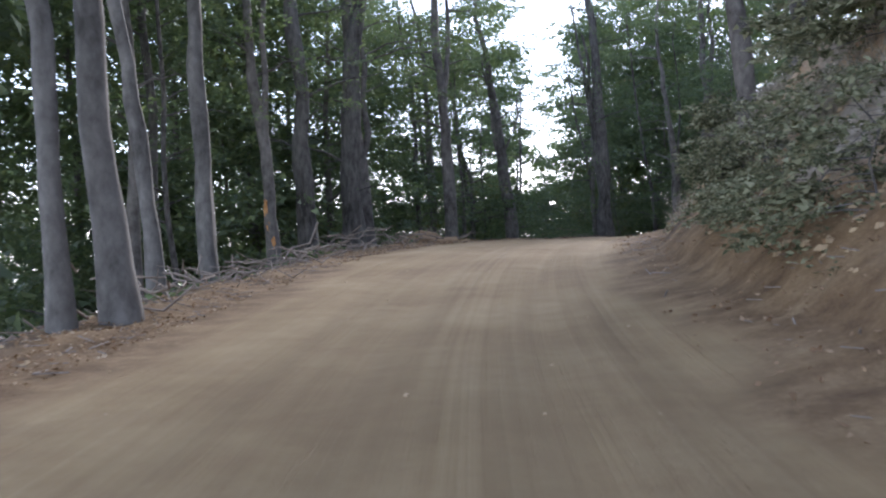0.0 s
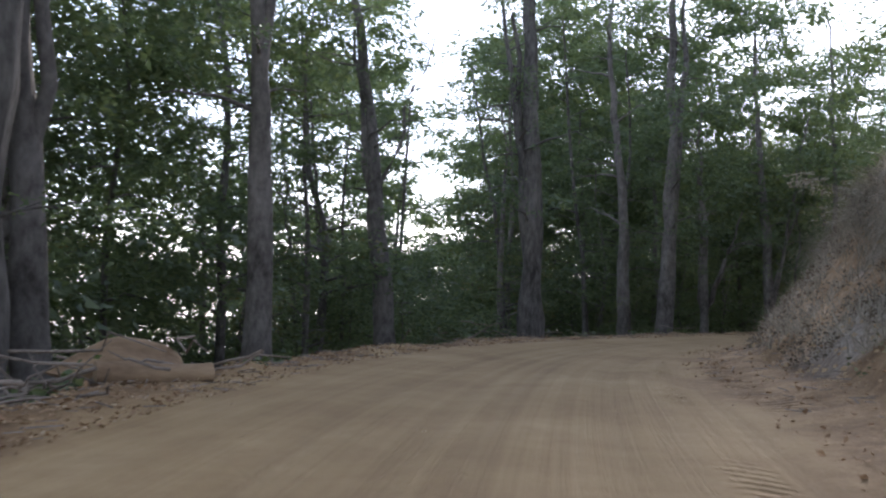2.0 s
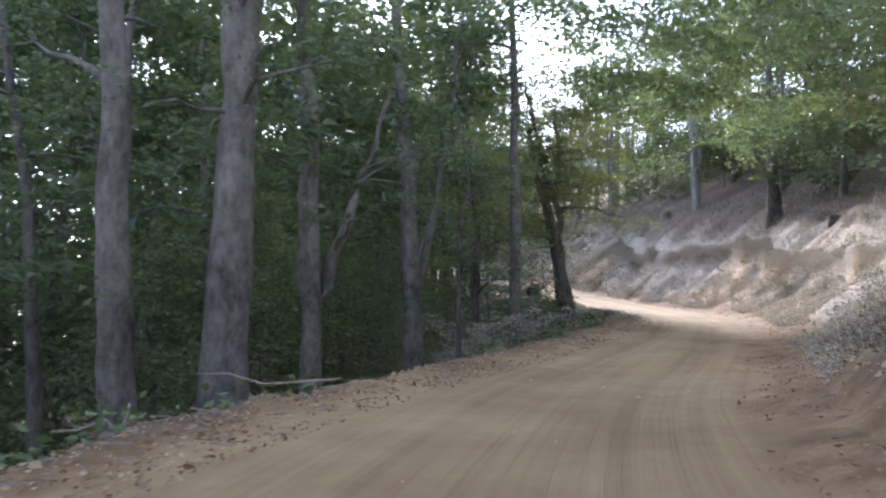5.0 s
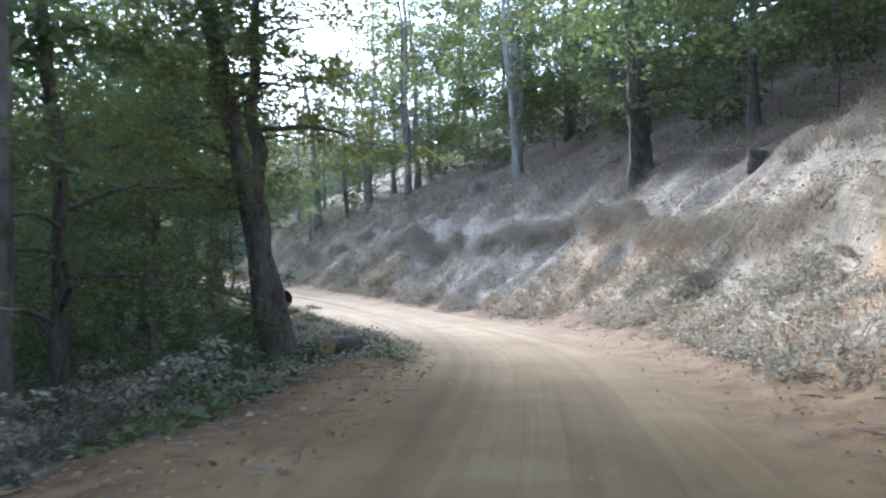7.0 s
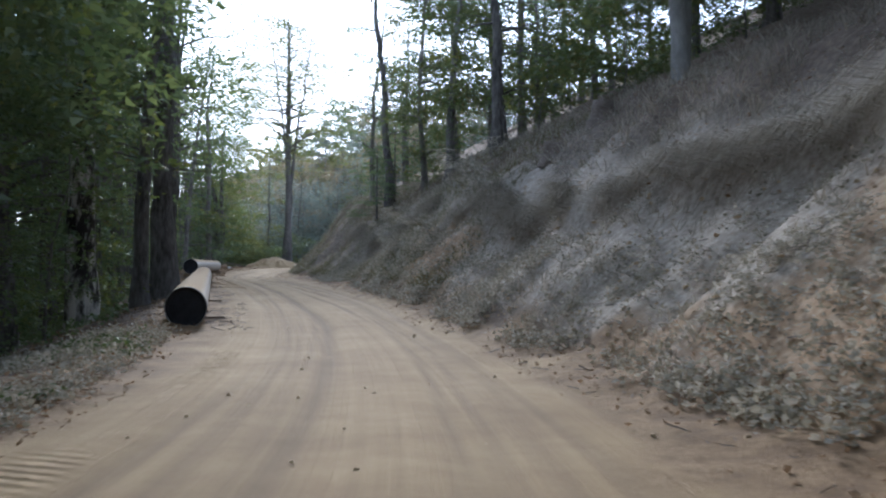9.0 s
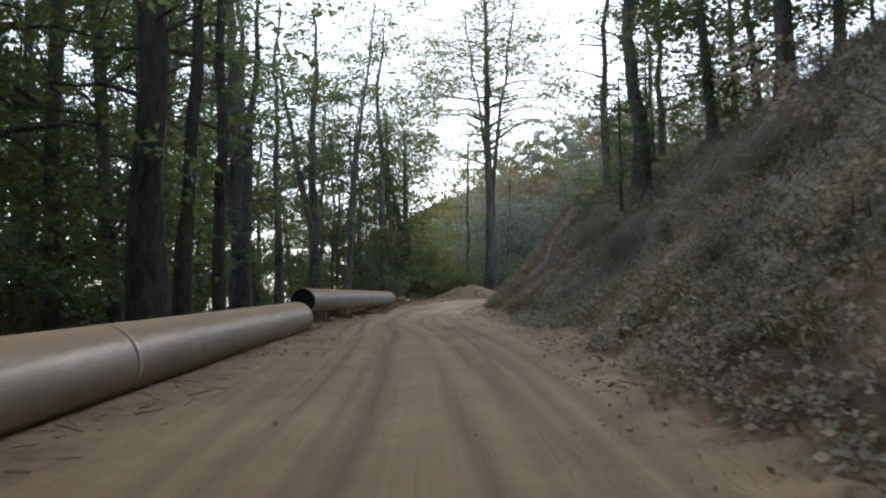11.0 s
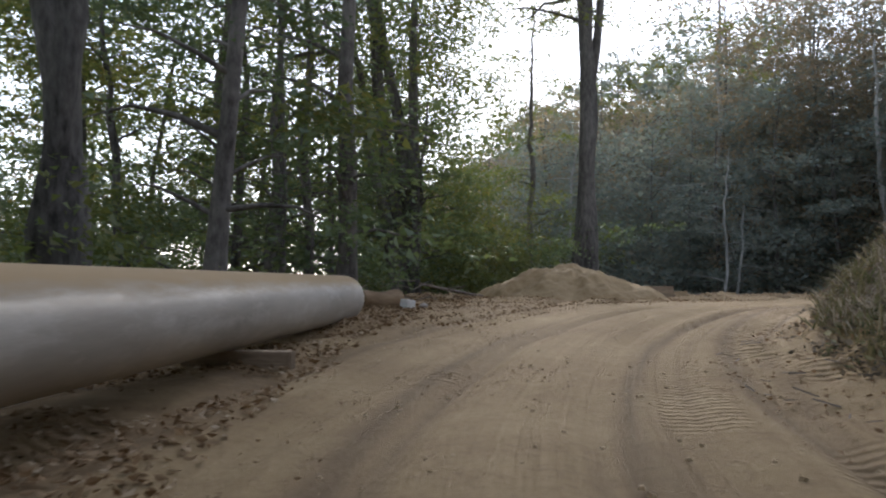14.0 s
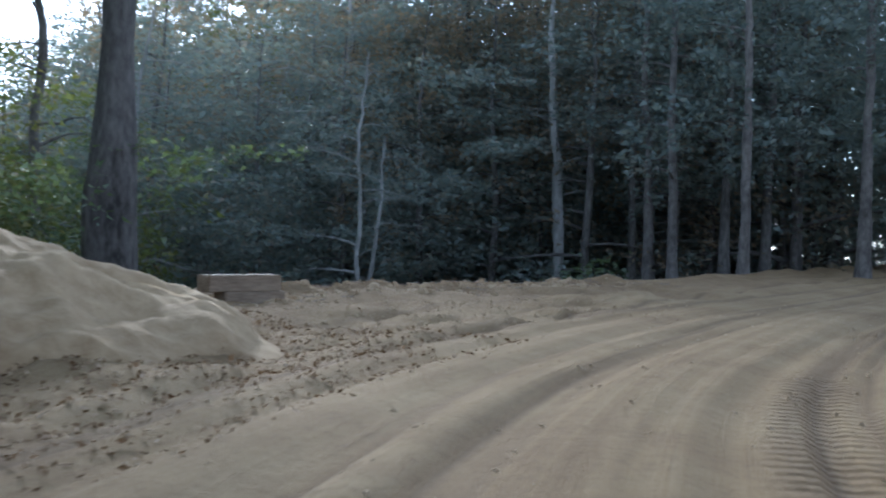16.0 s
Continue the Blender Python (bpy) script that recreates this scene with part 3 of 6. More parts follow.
# ---- ground ----
def build_ground():
    ss = np.concatenate([np.arange(-78, -8, 3.0), np.arange(-8, 72, 0.45), np.arange(72, 198, 0.35), np.arange(198, 262, 0.27), np.arange(262, 400.1, 3.0)])
    cols = np.concatenate([-np.geomspace(420, 36, 26), -np.arange(34, 14, -1.0), -np.arange(14, 8, -0.28), np.arange(-8, 5, 0.12), np.arange(5, 11.4, 0.2),
                           np.arange(11.4, 16, 0.46), np.arange(16, 35, 1.0), np.geomspace(36, 420, 22)])
    S, D = np.meshgrid(ss, cols, indexing="ij")
    xy = plan_xy(S, D)
    pressed_shade = wheel_tracks(S, D)
    z = ground_height(S, D) + relief(S, D) - 0.05 * pressed_shade
    n, k = S.shape
    v = np.concatenate([xy, z[..., None]], -1).reshape(-1, 3)
    i, j = np.meshgrid(np.arange(n - 1), np.arange(k - 1), indexing="ij")
    f = np.stack([i * k + j, i * k + j + 1, (i + 1) * k + j + 1, (i + 1) * k + j], -1).reshape(-1, 4)[:, ::-1]
    me = mesh("ground", v, f, GROUND, True)
    U, V = D - toe_right(S), -D - edge_left(S)
    ragged = 0.8 * rough(S, D, 2.2, 81, 3)
    half_r = np.interp(S, [0, 30, 60, 100, 130, 165, 200, 220, 240], [2.2, 2.2, 2.0, 1.9, 2.2, 2.6, 3.8, 4.2, 9])
    half_l = np.interp(S, [0, 22, 40, 60, 80, 110, 130, 165, 200, 220, 235], [3.3, 4.0, 4.9, 4.4, 3.2, 2.8, 3.4, 3.6, 4.6, 7.0, 11.5])
    road = fade(half_r - D + 0.6 * ragged, -0.4, 0.5) * fade(half_l + D + 0.6 * ragged, -0.4, 0.5)
    lane_across = fade(S, 255, 270) * (V > 40.3) * (V < 44.8)
    road = np.maximum(road, lane_across)
    litter = np.maximum(fade(0.7 - U + ragged, 0, 0.8) * (D > 0), fade(0.9 - V + 0.7 * ragged, 0, 0.9) * (D < 0))
    strewn = ((0.85 - 0.2 * fade(S, 230, 240)) * fade(S, 190, 215) * np.maximum(fade(V, -7.5, -3.5) * fade(rough(S * 0.6, D, 2.6, 83, 3), -0.6, 0.4), fade(V + 0.5 * rough(S, D, 1.1, 84, 2), -5.2, -4.2) * fade(rough(S, D, 1.0, 85, 2), -1.4, 0.2)) * fade(0.9 - V, 0, 1))
    strewn = np.maximum(strewn, 0.66 * fade(S, 176, 204) * fade(V + 0.9 * ragged, -5.0, -2.6) * fade(0.9 - V, 0, 1))
    strewn = np.maximum(strewn, fade(S, 219, 228) * fade(-S, -252, -244) * fade(-D + 0.8 * ragged, 2.4, 5.2) * fade(rough(S, D, 1.3, 87, 3), -0.9, 0.5) * 0.8 * fade(0.9 - V, 0, 1))
    litter = np.maximum(litter, strewn)
    road = road * (1 - 0.8 * strewn * (D < 0))
    clay = fade(bumps(S, D, 4.5, 91) + 0.6 * bumps(S, D, 1.3, 93) + 0.6 * fade(-S, -48, -40), 0.05, 0.5) * fade(U, 0.0, 0.5) * fade(4.6 - U, 0, 1.6)
    clay = np.maximum(clay * np.interp(S, [0, 45, 60, 100, 165, 175, 200], [1, 0.9, 0.7, 0.9, 0.9, 0.3, 0.1]), 0)
    grass = fade(U + 0.5 * ragged, -0.3, 0.6) * (1 - 0.85 * fade(U + ragged, 3.4, 6.0)) * (1 - 0.7 * fade(S, 178, 198))
    tread = np.zeros_like(S)
    for k, (a, b, d0, d1, wide) in enumerate(TREADS):
        mid = d0 + (d1 - d0) * (S - a) / (b - a)
        tread = np.maximum(tread, fade(wide / 2 + 0.12 - np.abs(D - mid), 0, 0.2) * fade(S, a, a + 2) * fade(-S, -b, 2 - b) * fade(bumps(S, 0 * S, 3.0, 95 + k), -0.2, 0.4))
    for name, a in (("road", road), ("litter", litter), ("clay", clay), ("grass", grass), ("tread", tread), ("pressed_shade", pressed_shade)):
        me.attributes.new(name, "FLOAT", "POINT").data.foreach_set("value", np.clip(a, 0, 1).astype(np.float32).ravel())
    uv = me.uv_layers.new(name="UVMap")
    idx = np.empty(len(me.loops), np.int32)
    me.loops.foreach_get("vertex_index", idx)
    uv.data.foreach_set("uv", np.stack([S.ravel(), D.ravel()], 1)[idx].astype(np.float32).ravel())
    tagged(new("ground", me), "sandy dirt forest road with leaf-littered edges and a cut bank", "ground", kind="structure")


build_ground()


# ---- trees ----
def leaf_quads(at, along, size, normal_up, r, tilt=0.95, slim=False):
    """Pointed leaf clusters: a folded diamond for each place, along its direction."""
    n = len(at)
    along = along / (np.linalg.norm(along, axis=1)[:, None] + 1e-9)
    up = normal_up + r.normal(0, tilt, (n, 3))
    side = np.cross(along, up)
    side /= np.linalg.norm(side, axis=1)[:, None] + 1e-9
    nor = np.cross(side, along)
    L = (size * r.uniform(0.6, 1.35, n))[:, None]
    W = L * r.uniform(0.2, 0.38, n)[:, None]
    if slim:
        v = np.stack([at - side * W * 0.9, at + side * W * 0.9 + along * L * 0.25, at + along * L], 1)
        return v.reshape(-1, 3), np.arange(3 * n).reshape(-1, 3)
    v = np.stack([at, at + along * L * 0.45 + side * W - nor * W * 0.3, at + along * L, at + along * L * 0.45 - side * W - nor * W * 0.3], 1)
    return v.reshape(-1, 3), np.arange(4 * n).reshape(-1, 4)


def crown_mesh(name, tips, material, per, size, spread, r, droop=0.25, fluff=0.05):
    """Flat, layered sprays of leaves at the tips, in rows along side twigs: tips are (place, direction)."""
    per, size = per * 2, size * 0.74
    p, way = np.array([t[0] for t in tips]), np.array([t[1] for t in tips])
    n = len(p)
    way = way * [1, 1, 0.35]
    way[:, 2] -= droop * r.uniform(0, 1, n)
    way /= np.linalg.norm(way, axis=1)[:, None] + 1e-9
    side = np.stack([-way[:, 1], way[:, 0], 0 * way[:, 0]], 1)
    side /= np.linalg.norm(side, axis=1)[:, None] + 1e-9
    a, b = r.uniform(-0.35, 1, (n, per)), r.uniform(-1, 1, (n, per))
    a = np.round(a * 4) / 4 * 0.6 + a * 0.4 + 0.3 * np.abs(b)
    b = b * (0.75 - 0.4 * np.abs(a))
    reach = (spread * r.uniform(0.7, 1.3, n))[:, None, None]
    q = p[:, None] + reach * (a[..., None] * way[:, None] + b[..., None] * side[:, None]) + r.normal(0, fluff * spread, (n, per, 3))
    along = way[:, None] * 0.8 + side[:, None] * (np.sign(b) * 0.7)[..., None] + r.normal(0, 0.35, (n, per, 3))
    v, f = leaf_quads(q.reshape(-1, 3), along.reshape(-1, 3), size, np.array([[0, 0, 1.0]]), r, slim=True)
    return mesh(name, v, f, material)


def grow(seed, height, radius, first=0.3, limbs=16, limb_len=3.2, lean=(0, 0), bend=0.6, forks=(), sides=9, steps=14, upward=0.5, twigs=3, top=1.0, flare=1.45, spare=False):
    """Trunk with limbs. forks: rows of (height, lean x, lean y, share of radius, length). Returns the wood's Shape and the leafy tips."""
    r = np.random.default_rng(seed)
    wood, tips = Shape(), []
    rings, round_ = (4, 4) if spare else (6, 5)
    h = np.linspace(0, 1, steps) ** 1.15
    ox, oy = np.cumsum(r.normal(0, bend / steps, steps)), np.cumsum(r.normal(0, bend / steps, steps))
    ox[0] = oy[0] = 0
    z = h * height
    spine = np.stack([lean[0] * z + ox * h * 3, lean[1] * z + oy * h * 3, z - 0.5 * (h == 0)], 1)
    rad = radius * (1 - 0.82 * h * top) * (1 + (flare - 1) * np.exp(-z / (radius * 3.0)))
    wood.add(*tube(spine, rad * (1 + r.normal(0, 0.035, steps)), sides, 0.3, seed % 97))
    stems = [(spine, rad)]
    for hz, lx, ly, share, length in forks:
        k = np.linspace(0, 1, 9)
        p0 = np.array([np.interp(hz, z, spine[:, j]) for j in range(3)])
        r0 = np.interp(hz, z, rad) * share
        out = k**0.6 * min(1.0, length / 6)
        sp = p0 + np.stack([lx * length * k + lx * 1.2 * out, ly * length * k + ly * 1.2 * out, length * k], 1)
        sp[1:-1, :2] += r.normal(0, 0.06 * bend + 0.02, (7, 2))
        rd = r0 * (1 - 0.75 * k)
        wood.add(*tube(sp, rd, max(6, sides - 2), 0.2, seed % 89 + 3))
        stems.append((sp, rd))
    for n, (sp, rd) in enumerate(stems):
        many = limbs if n == 0 else max(3, limbs // 2)
        for q in range(many):
            f = first + (1 - first) * ((q + r.uniform(0, 0.9)) / many) if n == 0 else r.uniform(0.25, 1)
            idx = f * (len(sp) - 1)
            p0 = np.array([np.interp(idx, np.arange(len(sp)), sp[:, j]) for j in range(3)])
            rr = np.interp(idx, np.arange(len(sp)), rd)
            turn = r.uniform(0, 2 * np.pi)
            length = limb_len * (0.55 + 0.7 * r.random()) * (1.15 - 0.55 * f)
            rise = upward * r.uniform(0.3, 1.4)
            k = np.linspace(0, 1, rings)
            way = np.array([np.cos(turn), np.sin(turn), rise])
            way /= np.linalg.norm(way)
            lp = p0 + k[:, None] * length * way + np.stack([0 * k, 0 * k, -0.25 * length * k * k], 1) + r.normal(0, 0.06, (rings, 3)) * k[:, None] * length * 0.6
            wood.add(*tube(lp, np.maximum(min(rr * 0.5, 0.02 + length * 0.018) * (1 - 0.85 * k), 0.006), round_))
            tips.append((lp[-1], lp[-1] - lp[-3]))
            for _ in range(twigs):
                g = r.uniform(0.3, 1.0)
                tp = np.array([np.interp(g * (rings - 1), np.arange(rings), lp[:, j]) for j in range(3)])
                tw = way + r.normal(0, 0.75, 3) * [1, 1, 0.5]
                tw /= np.linalg.norm(tw)
                end = tp + tw * length * r.uniform(0.2, 0.45)
                if not spare:
                    wood.add(*tube(np.linspace(tp, end, 3), [0.012, 0.009, 0.004], 4))
                tips.append((end, tw))
    return wood, tips


def make_tree(name, label, seed, leaf=None, bark=None, per=14, size=0.2, spread=0.9, category="tree", group="", fluff=0.07, **shape):
    """One tree at the origin: an Empty with trunk and crown."""
    wood, tips = grow(seed, **shape)
    root = tagged(new(name), label, category, group)
    part("trunk", wood.mesh("trunk", bark or BARK), root)
    if per:
        part("crown", crown_mesh("crown", tips, leaf or LEAF, per, size, spread, np.random.default_rng(seed + 1), 0.4, fluff), root)
    return root


def put(root, x, y, z=None, turn=0.0, scale=1.0, sink=0.15):
    root.scale = (scale, scale, scale)
    root.location = (x, y, (ground_z(x, y) if z is None else z) - sink)
    root.rotation_euler = (0, 0, radians(turn))
    return root


def spread_copy(protos, x, y, turn, scale, r, sink=0.2):
    src = protos[int(r.integers(len(protos)))]
    m = pose(x, y, ground_z(x, y) - sink, 0, 0, turn)
    c = copy_thing(src, m)
    c.scale = (scale, scale, scale * r.uniform(0.92, 1.1))
    return c


def hero(x, y, radius, height=22, lean=(0, 0), seed=1, first=0.32, forks=(), bark=None, leaf=None, limbs=14, label="tall grey beech tree beside the dirt road", per=25, leafsize=0.21, sprays=1.35, **more):
    t = make_tree("beech_tree", label, seed, leaf, bark, per, leafsize, sprays, group="roadside trees", height=height, radius=radius, lean=lean,
                  first=first, forks=forks, limbs=limbs, sides=14, steps=26, **{"bend": 1.3, **more})
    return put(t, x, y, sink=0.3)


# trees that stand along the downhill edge, in the order of the road
hero(-4.0, 14.1, 0.23, 19, (-0.06, 0.0), 101, 0.45, label="slim grey beech trunk at the road edge", bark=BARK_LIGHT)
hero(-4.5, 13.3, 0.17, 18, (-0.05, 0.01), 102, 0.5, label="slim grey beech trunk at the road edge", bark=BARK_LIGHT)
hero(-6.1, 22.2, 0.20, 20, (-0.04, 0.0), 103, 0.45, bark=BARK_LIGHT)
hero(-5.8, 25.4, 0.25, 21, (-0.04, 0.0), 104, 0.42, bark=BARK_LIGHT)
hero(-9.0, 29.0, 0.24, 21, (-0.03, 0.0), 105, 0.4)
scarred = hero(-5.8, 33.6, 0.25, 20, (-0.055, 0.0), 106, 0.4, forks=((5.4, 0.02, 0.0, 0.7, 10),), label="grey beech with fresh orange scars on its trunk")
hero(-5.7, 39.6, 0.45, 22, (-0.02, 0), 107, 0.3, bark=BARK_DARK, label="dark old beech behind the brush pile")
hero(-4.6, 43.6, 0.50, 24, (-0.01, 0.0), 108, 0.24, bark=BARK_DARK, label="thick old beech with a gnarled trunk")
hero(-3.9, 45.0, 0.38, 24, (-0.03, 0.0), 151, 0.3, bark=BARK, forks=((6.0, 0.05, 0.02, 0.55, 12),), label="grey beech standing close beside a thicker one")
hero(-0.5, 51.4, 0.37, 22, (-0.03, 0.0), 109, 0.36, forks=((8.0, 0.06, 0.0, 0.6, 10),))
hero(3.4, 68.5, 0.52, 24, (-0.095, 0.0), 110, 0.42, forks=((8.2, -0.12, 0.02, 0.7, 9), (10.4, 0.30, 0.0, 0.34, 7)), label="forked beech leaning out from the road edge", limbs=8, bark=BARK)
hero(0.7, 76.9, 0.28, 22, (-0.03, 0.0), 152, 0.4, bark=BARK_DARK, label="slim dark beech below the road edge")
hero(-0.9, 77.6, 0.20, 20, (-0.05, 0.0), 153, 0.4, bark=BARK_DARK, label="slim dark beech below the road edge")
hero(-2.2, 71.5, 0.34, 22, (-0.03, 0.0), 154, 0.35, bark=BARK_DARK, label="dark beech below the road edge")
hero(9.3, 68.1, 0.52, 25, (-0.02, 0.0), 111, 0.28, forks=((5.2, -0.13, 0.0, 0.45, 12), (1.2, -0.07, 0.03, 0.5, 14)), label="massive beech with a dark trunk at the bend", bark=BARK_DARK, flare=1.25)
hero(16.3, 78.8, 0.35, 24, (-0.055, -0.01), 112, 0.38)
hero(18.2, 78.5, 0.46, 25, (-0.01, 0.0), 113, 0.36, forks=((1.6, 0.045, 0.0, 0.75, 20),), label="twin-stemmed beech at the road edge")
hero(22.0, 83.1, 0.27, 17, (0.0, 0.0), 114, 0.5, forks=((3.2, 0.28, -0.05, 0.8, 6), (3.0, -0.06, 0.02, 0.7, 9)), label="crooked beech with two bent stems", limbs=6)
hero(29.3, 91.2, 0.38, 23, (-0.005, 0.0), 115, 0.34, forks=((3.0, 0.17, 0.0, 0.45, 14), (4.0, 0.26, 0.02, 0.4, 11)), label="beech with slender stems fanning from its base")
hero(30.6, 90.0, 0.12, 10, (-0.05, 0.0), 116, 0.4, label="thin dark sapling trunk", bark=BARK_DARK, limbs=10)
hero(33.9, 91.3, 0.24, 24, (-0.01, 0.0), 117, 0.55, label="straight slim beech pole by the bend")
bend = hero(43.4, 100.6, 0.38, 13, (-0.10, 0.07), 118, 0.36, forks=((3.6, 0.0, 0.05, 0.8, 8), (3.8, -0.17, 0.05, 0.7, 7)), label="dark twisted beech leaning over the inner bend", bark=BARK_DARK, limbs=26, per=40, upward=0.35, leaf=LEAF_SUN_TONED)
hero(38.0, 101.0, 0.22, 16, (0.0, 0.0), 119, 0.2, bark=BARK_DARK, limbs=24, per=40, leaf=LEAF_SUN_TONED)
hero(57.4, 134.8, 0.50, 20, (-0.02, 0.0), 120, 0.5, bark=SNAG_BARK, label="old beech trunk with pale peeling bark", limbs=10)
hero(61.6, 139.6, 0.46, 23, (0.0, 0.0), 160, 0.25, bark=BARK_DARK, label="massive dark beech behind the near pipe", limbs=20, per=34)
hero(60.0, 137.2, 0.30, 22, (-0.01, 0.0), 161, 0.3, bark=BARK_DARK, label="dark beech behind the near pipe", limbs=20, per=34)
hero(65.2, 150.8, 0.42, 23, (0.0, 0.0), 162, 0.3, bark=BARK_DARK, label="massive dark beech behind the near pipe", limbs=20, per=34)
hero(66.2, 154.2, 0.22, 22, (0.0, 0.0), 163, 0.35, bark=BARK_DARK, label="dark beech behind the near pipe", limbs=16)
hero(67.6, 158.0, 0.20, 21, (0.01, 0.0), 164, 0.35, bark=BARK_DARK, label="dark beech behind the near pipe", limbs=16)
hero(72.8, 186.8, 0.38, 23, (-0.01, 0.0), 121, 0.36, label="straight grey beech behind the pipe")
hero(71.4, 179.2, 0.50, 23, (0.0, 0.0), 122, 0.3, forks=((4.2, 0.07, 0.0, 0.7, 14), (3.0, -0.10, 0.0, 0.6, 14)), bark=BARK_DARK, label="dark beech with three stems behind the pipe")
hero(76.2, 194.8, 0.29, 22, (-0.015, 0.0), 123, 0.4, bark=BARK_DARK)
hero(80.3, 202.6, 0.52, 23, (0.01, 0.0), 124, 0.36, forks=((5.6, -0.17, 0.04, 0.75, 13),), bark=BARK_DARK, label="dark forked beech beyond the pipe")
hero(74.2, 190.5, 0.20, 20, (-0.04, 0.0), 125, 0.4, bark=BARK_DARK)
for k, (hx, hy) in enumerate([(84.6, 213.5), (87.2, 217.0), (86.2, 222.0), (89.5, 222.5), (91.8, 228.5), (88.0, 230.0), (82.0, 219.0)]):
    hero(hx, hy, 0.16 + 0.03 * (k % 4), 20 + k % 3, (0.02 * (k % 3 - 1), 0.0), 170 + k, 0.2, bark=BARK_DARK, label="slim beech in the sunlit edge of the woods", leaf=LEAF_SUN_TONED if k % 2 else LEAF, leafsize=0.27, limbs=18, per=13, sprays=1.5)
hero(96.0, 229.4, 0.52, 24, (-0.05, 0.0), 126, 0.2, forks=((0.7, -0.115, 0.03, 0.72, 22), (0.9, -0.20, -0.02, 0.5, 18), (0.6, -0.012, -0.05, 0.56, 21), (0.5, 0.035, -0.06, 0.24, 13)), label="old beech with several thick stems rising from one bowl", limbs=24, per=32, bark=BARK_DARK, flare=1.7)
big = hero(105.0, 228.2, 0.62, 37, (0.015, 0.015), 130, 0.5, bark=BARK_DARK, forks=((12.6, 0.13, -0.02, 0.6, 22), (15.5, -0.13, 0.0, 0.5, 18)), label="great bare-stemmed beech behind the sand heap", limbs=54, per=36, limb_len=8.0, leaf=LEAF_SUN_TONED, leafsize=0.34, sprays=2.4)
hero(106.6, 238.8, 0.27, 25, (0.0, 0.0), 131, 0.22, forks=((2.0, -0.16, 0.0, 0.5, 8),), label="slim beech with a leaning second stem", limbs=26, leaf=LEAF_SUN_TONED, leafsize=0.32, sprays=1.8, per=24)
hero(141.0, 245.5, 0.42, 26, (-0.02, 0.0), 132, 0.3, forks=((6.0, -0.07, 0.0, 0.6, 13),), bark=BARK_PALE, label="pale twin-stemmed tree across the hollow", leaf=LEAF_HAZED)
hero(126.0, 245.6, 0.2, 18, (-0.06, 0.0), 133, 0.4, forks=((0.8, 0.09, 0.0, 0.8, 13),), bark=BARK_PALE, label="thin pale twin tree across the hollow", leaf=LEAF_HAZED)
for k, (az, far) in enumerate([(57, 52), (63, 55), (66, 50), (70, 57), (52, 60)]):
    hero(94 + far * math.sin(radians(az)), 202 + far * math.cos(radians(az)), 0.26 + 0.04 * (k % 3), 24, (0.01 * (k - 2), 0.0), 134 + k, 0.45, bark=BARK, label="grey trunk across the hollow", leaf=LEAF_HAZED)
# trees on the bank above the road
hero(8.0, 26.8, 0.24, 18, (-0.06, 0.0), 140, 0.35, label="grey beech rooted on top of the cut bank", bark=BARK)
hero(11.5, 34.0, 0.26, 18, (0.0, 0.0), 141, 0.35, bark=BARK_DARK)
for k, (fx, fy) in enumerate([(-0.05, 0.0), (0.06, 0.02), (-0.10, 0.03), (0.03, -0.05)]):
    hero(72.2 + 0.45 * k, 121.6 + 0.4 * k, 0.26 - 0.03 * k, 19, (fx, fy), 142 + k, 0.42, bark=BARK_PALE, label="pale stem in a clump on top of the bank", limbs=9)
hero(63.6, 105.2, 0.42, 15, (-0.10, -0.02), 147, 0.28, bark=BARK_DARK, forks=((1.6, -0.30, 0.1, 0.5, 5), (2.4, 0.03, 0.1, 0.7, 11)), label="stout leaning beech on the bank slope", limbs=16, per=36)
hero(86.5, 165.8, 0.36, 20, (-0.02, 0.0), 148, 0.3, bark=BARK_DARK, label="dark beech on the rim of the bank")
hero(83.4, 152.5, 0.30, 20, (0.0, 0.0), 149, 0.35, bark=BARK_DARK)
hero(78.5, 140.5, 0.28, 20, (0.0, 0.0), 150, 0.35, bark=BARK_DARK)


def fir(x, y, height, seed, label):
    r = np.random.default_rng(seed)
    root = tagged(new("fir_tree"), label, "tree")
    wood, tips = Shape(), []
    wood.add(*tube(np.stack([0 * np.arange(8.0), 0 * np.arange(8.0), np.linspace(-0.3, height, 8)], 1), np.linspace(0.11, 0.015, 8), 8))
    for k in range(34):
        h = height * (0.12 + 0.86 * k / 34)
        reach = (height - h) * 0.30 + 0.25
        turn = r.uniform(0, 6.28)
        way = np.array([math.cos(turn), math.sin(turn), -0.05])
        e = np.array([0, 0, h]) + way * reach
        wood.add(*tube(np.linspace([0, 0, h], e, 3), [0.02, 0.014, 0.005], 4))
        tips += [(np.array([0, 0, h]) + way * reach * f, way) for f in (0.35, 0.6, 0.85, 1.0)]
    part("trunk", wood.mesh("trunk", BARK_DARK), root)
    part("crown", crown_mesh("crown", tips, LEAF, 16, 0.16, 0.55, r, 0.1), root)
    return put(root, x, y)


fir(99.0, 195.6, 9.0, 5, "slender young fir on the rim of the bank")
fir(84.5, 164.2, 6.0, 6, "young fir with flat branches on the bank")
fir(88.4, 168.5, 6.5, 7, "young fir with flat branches on the bank")

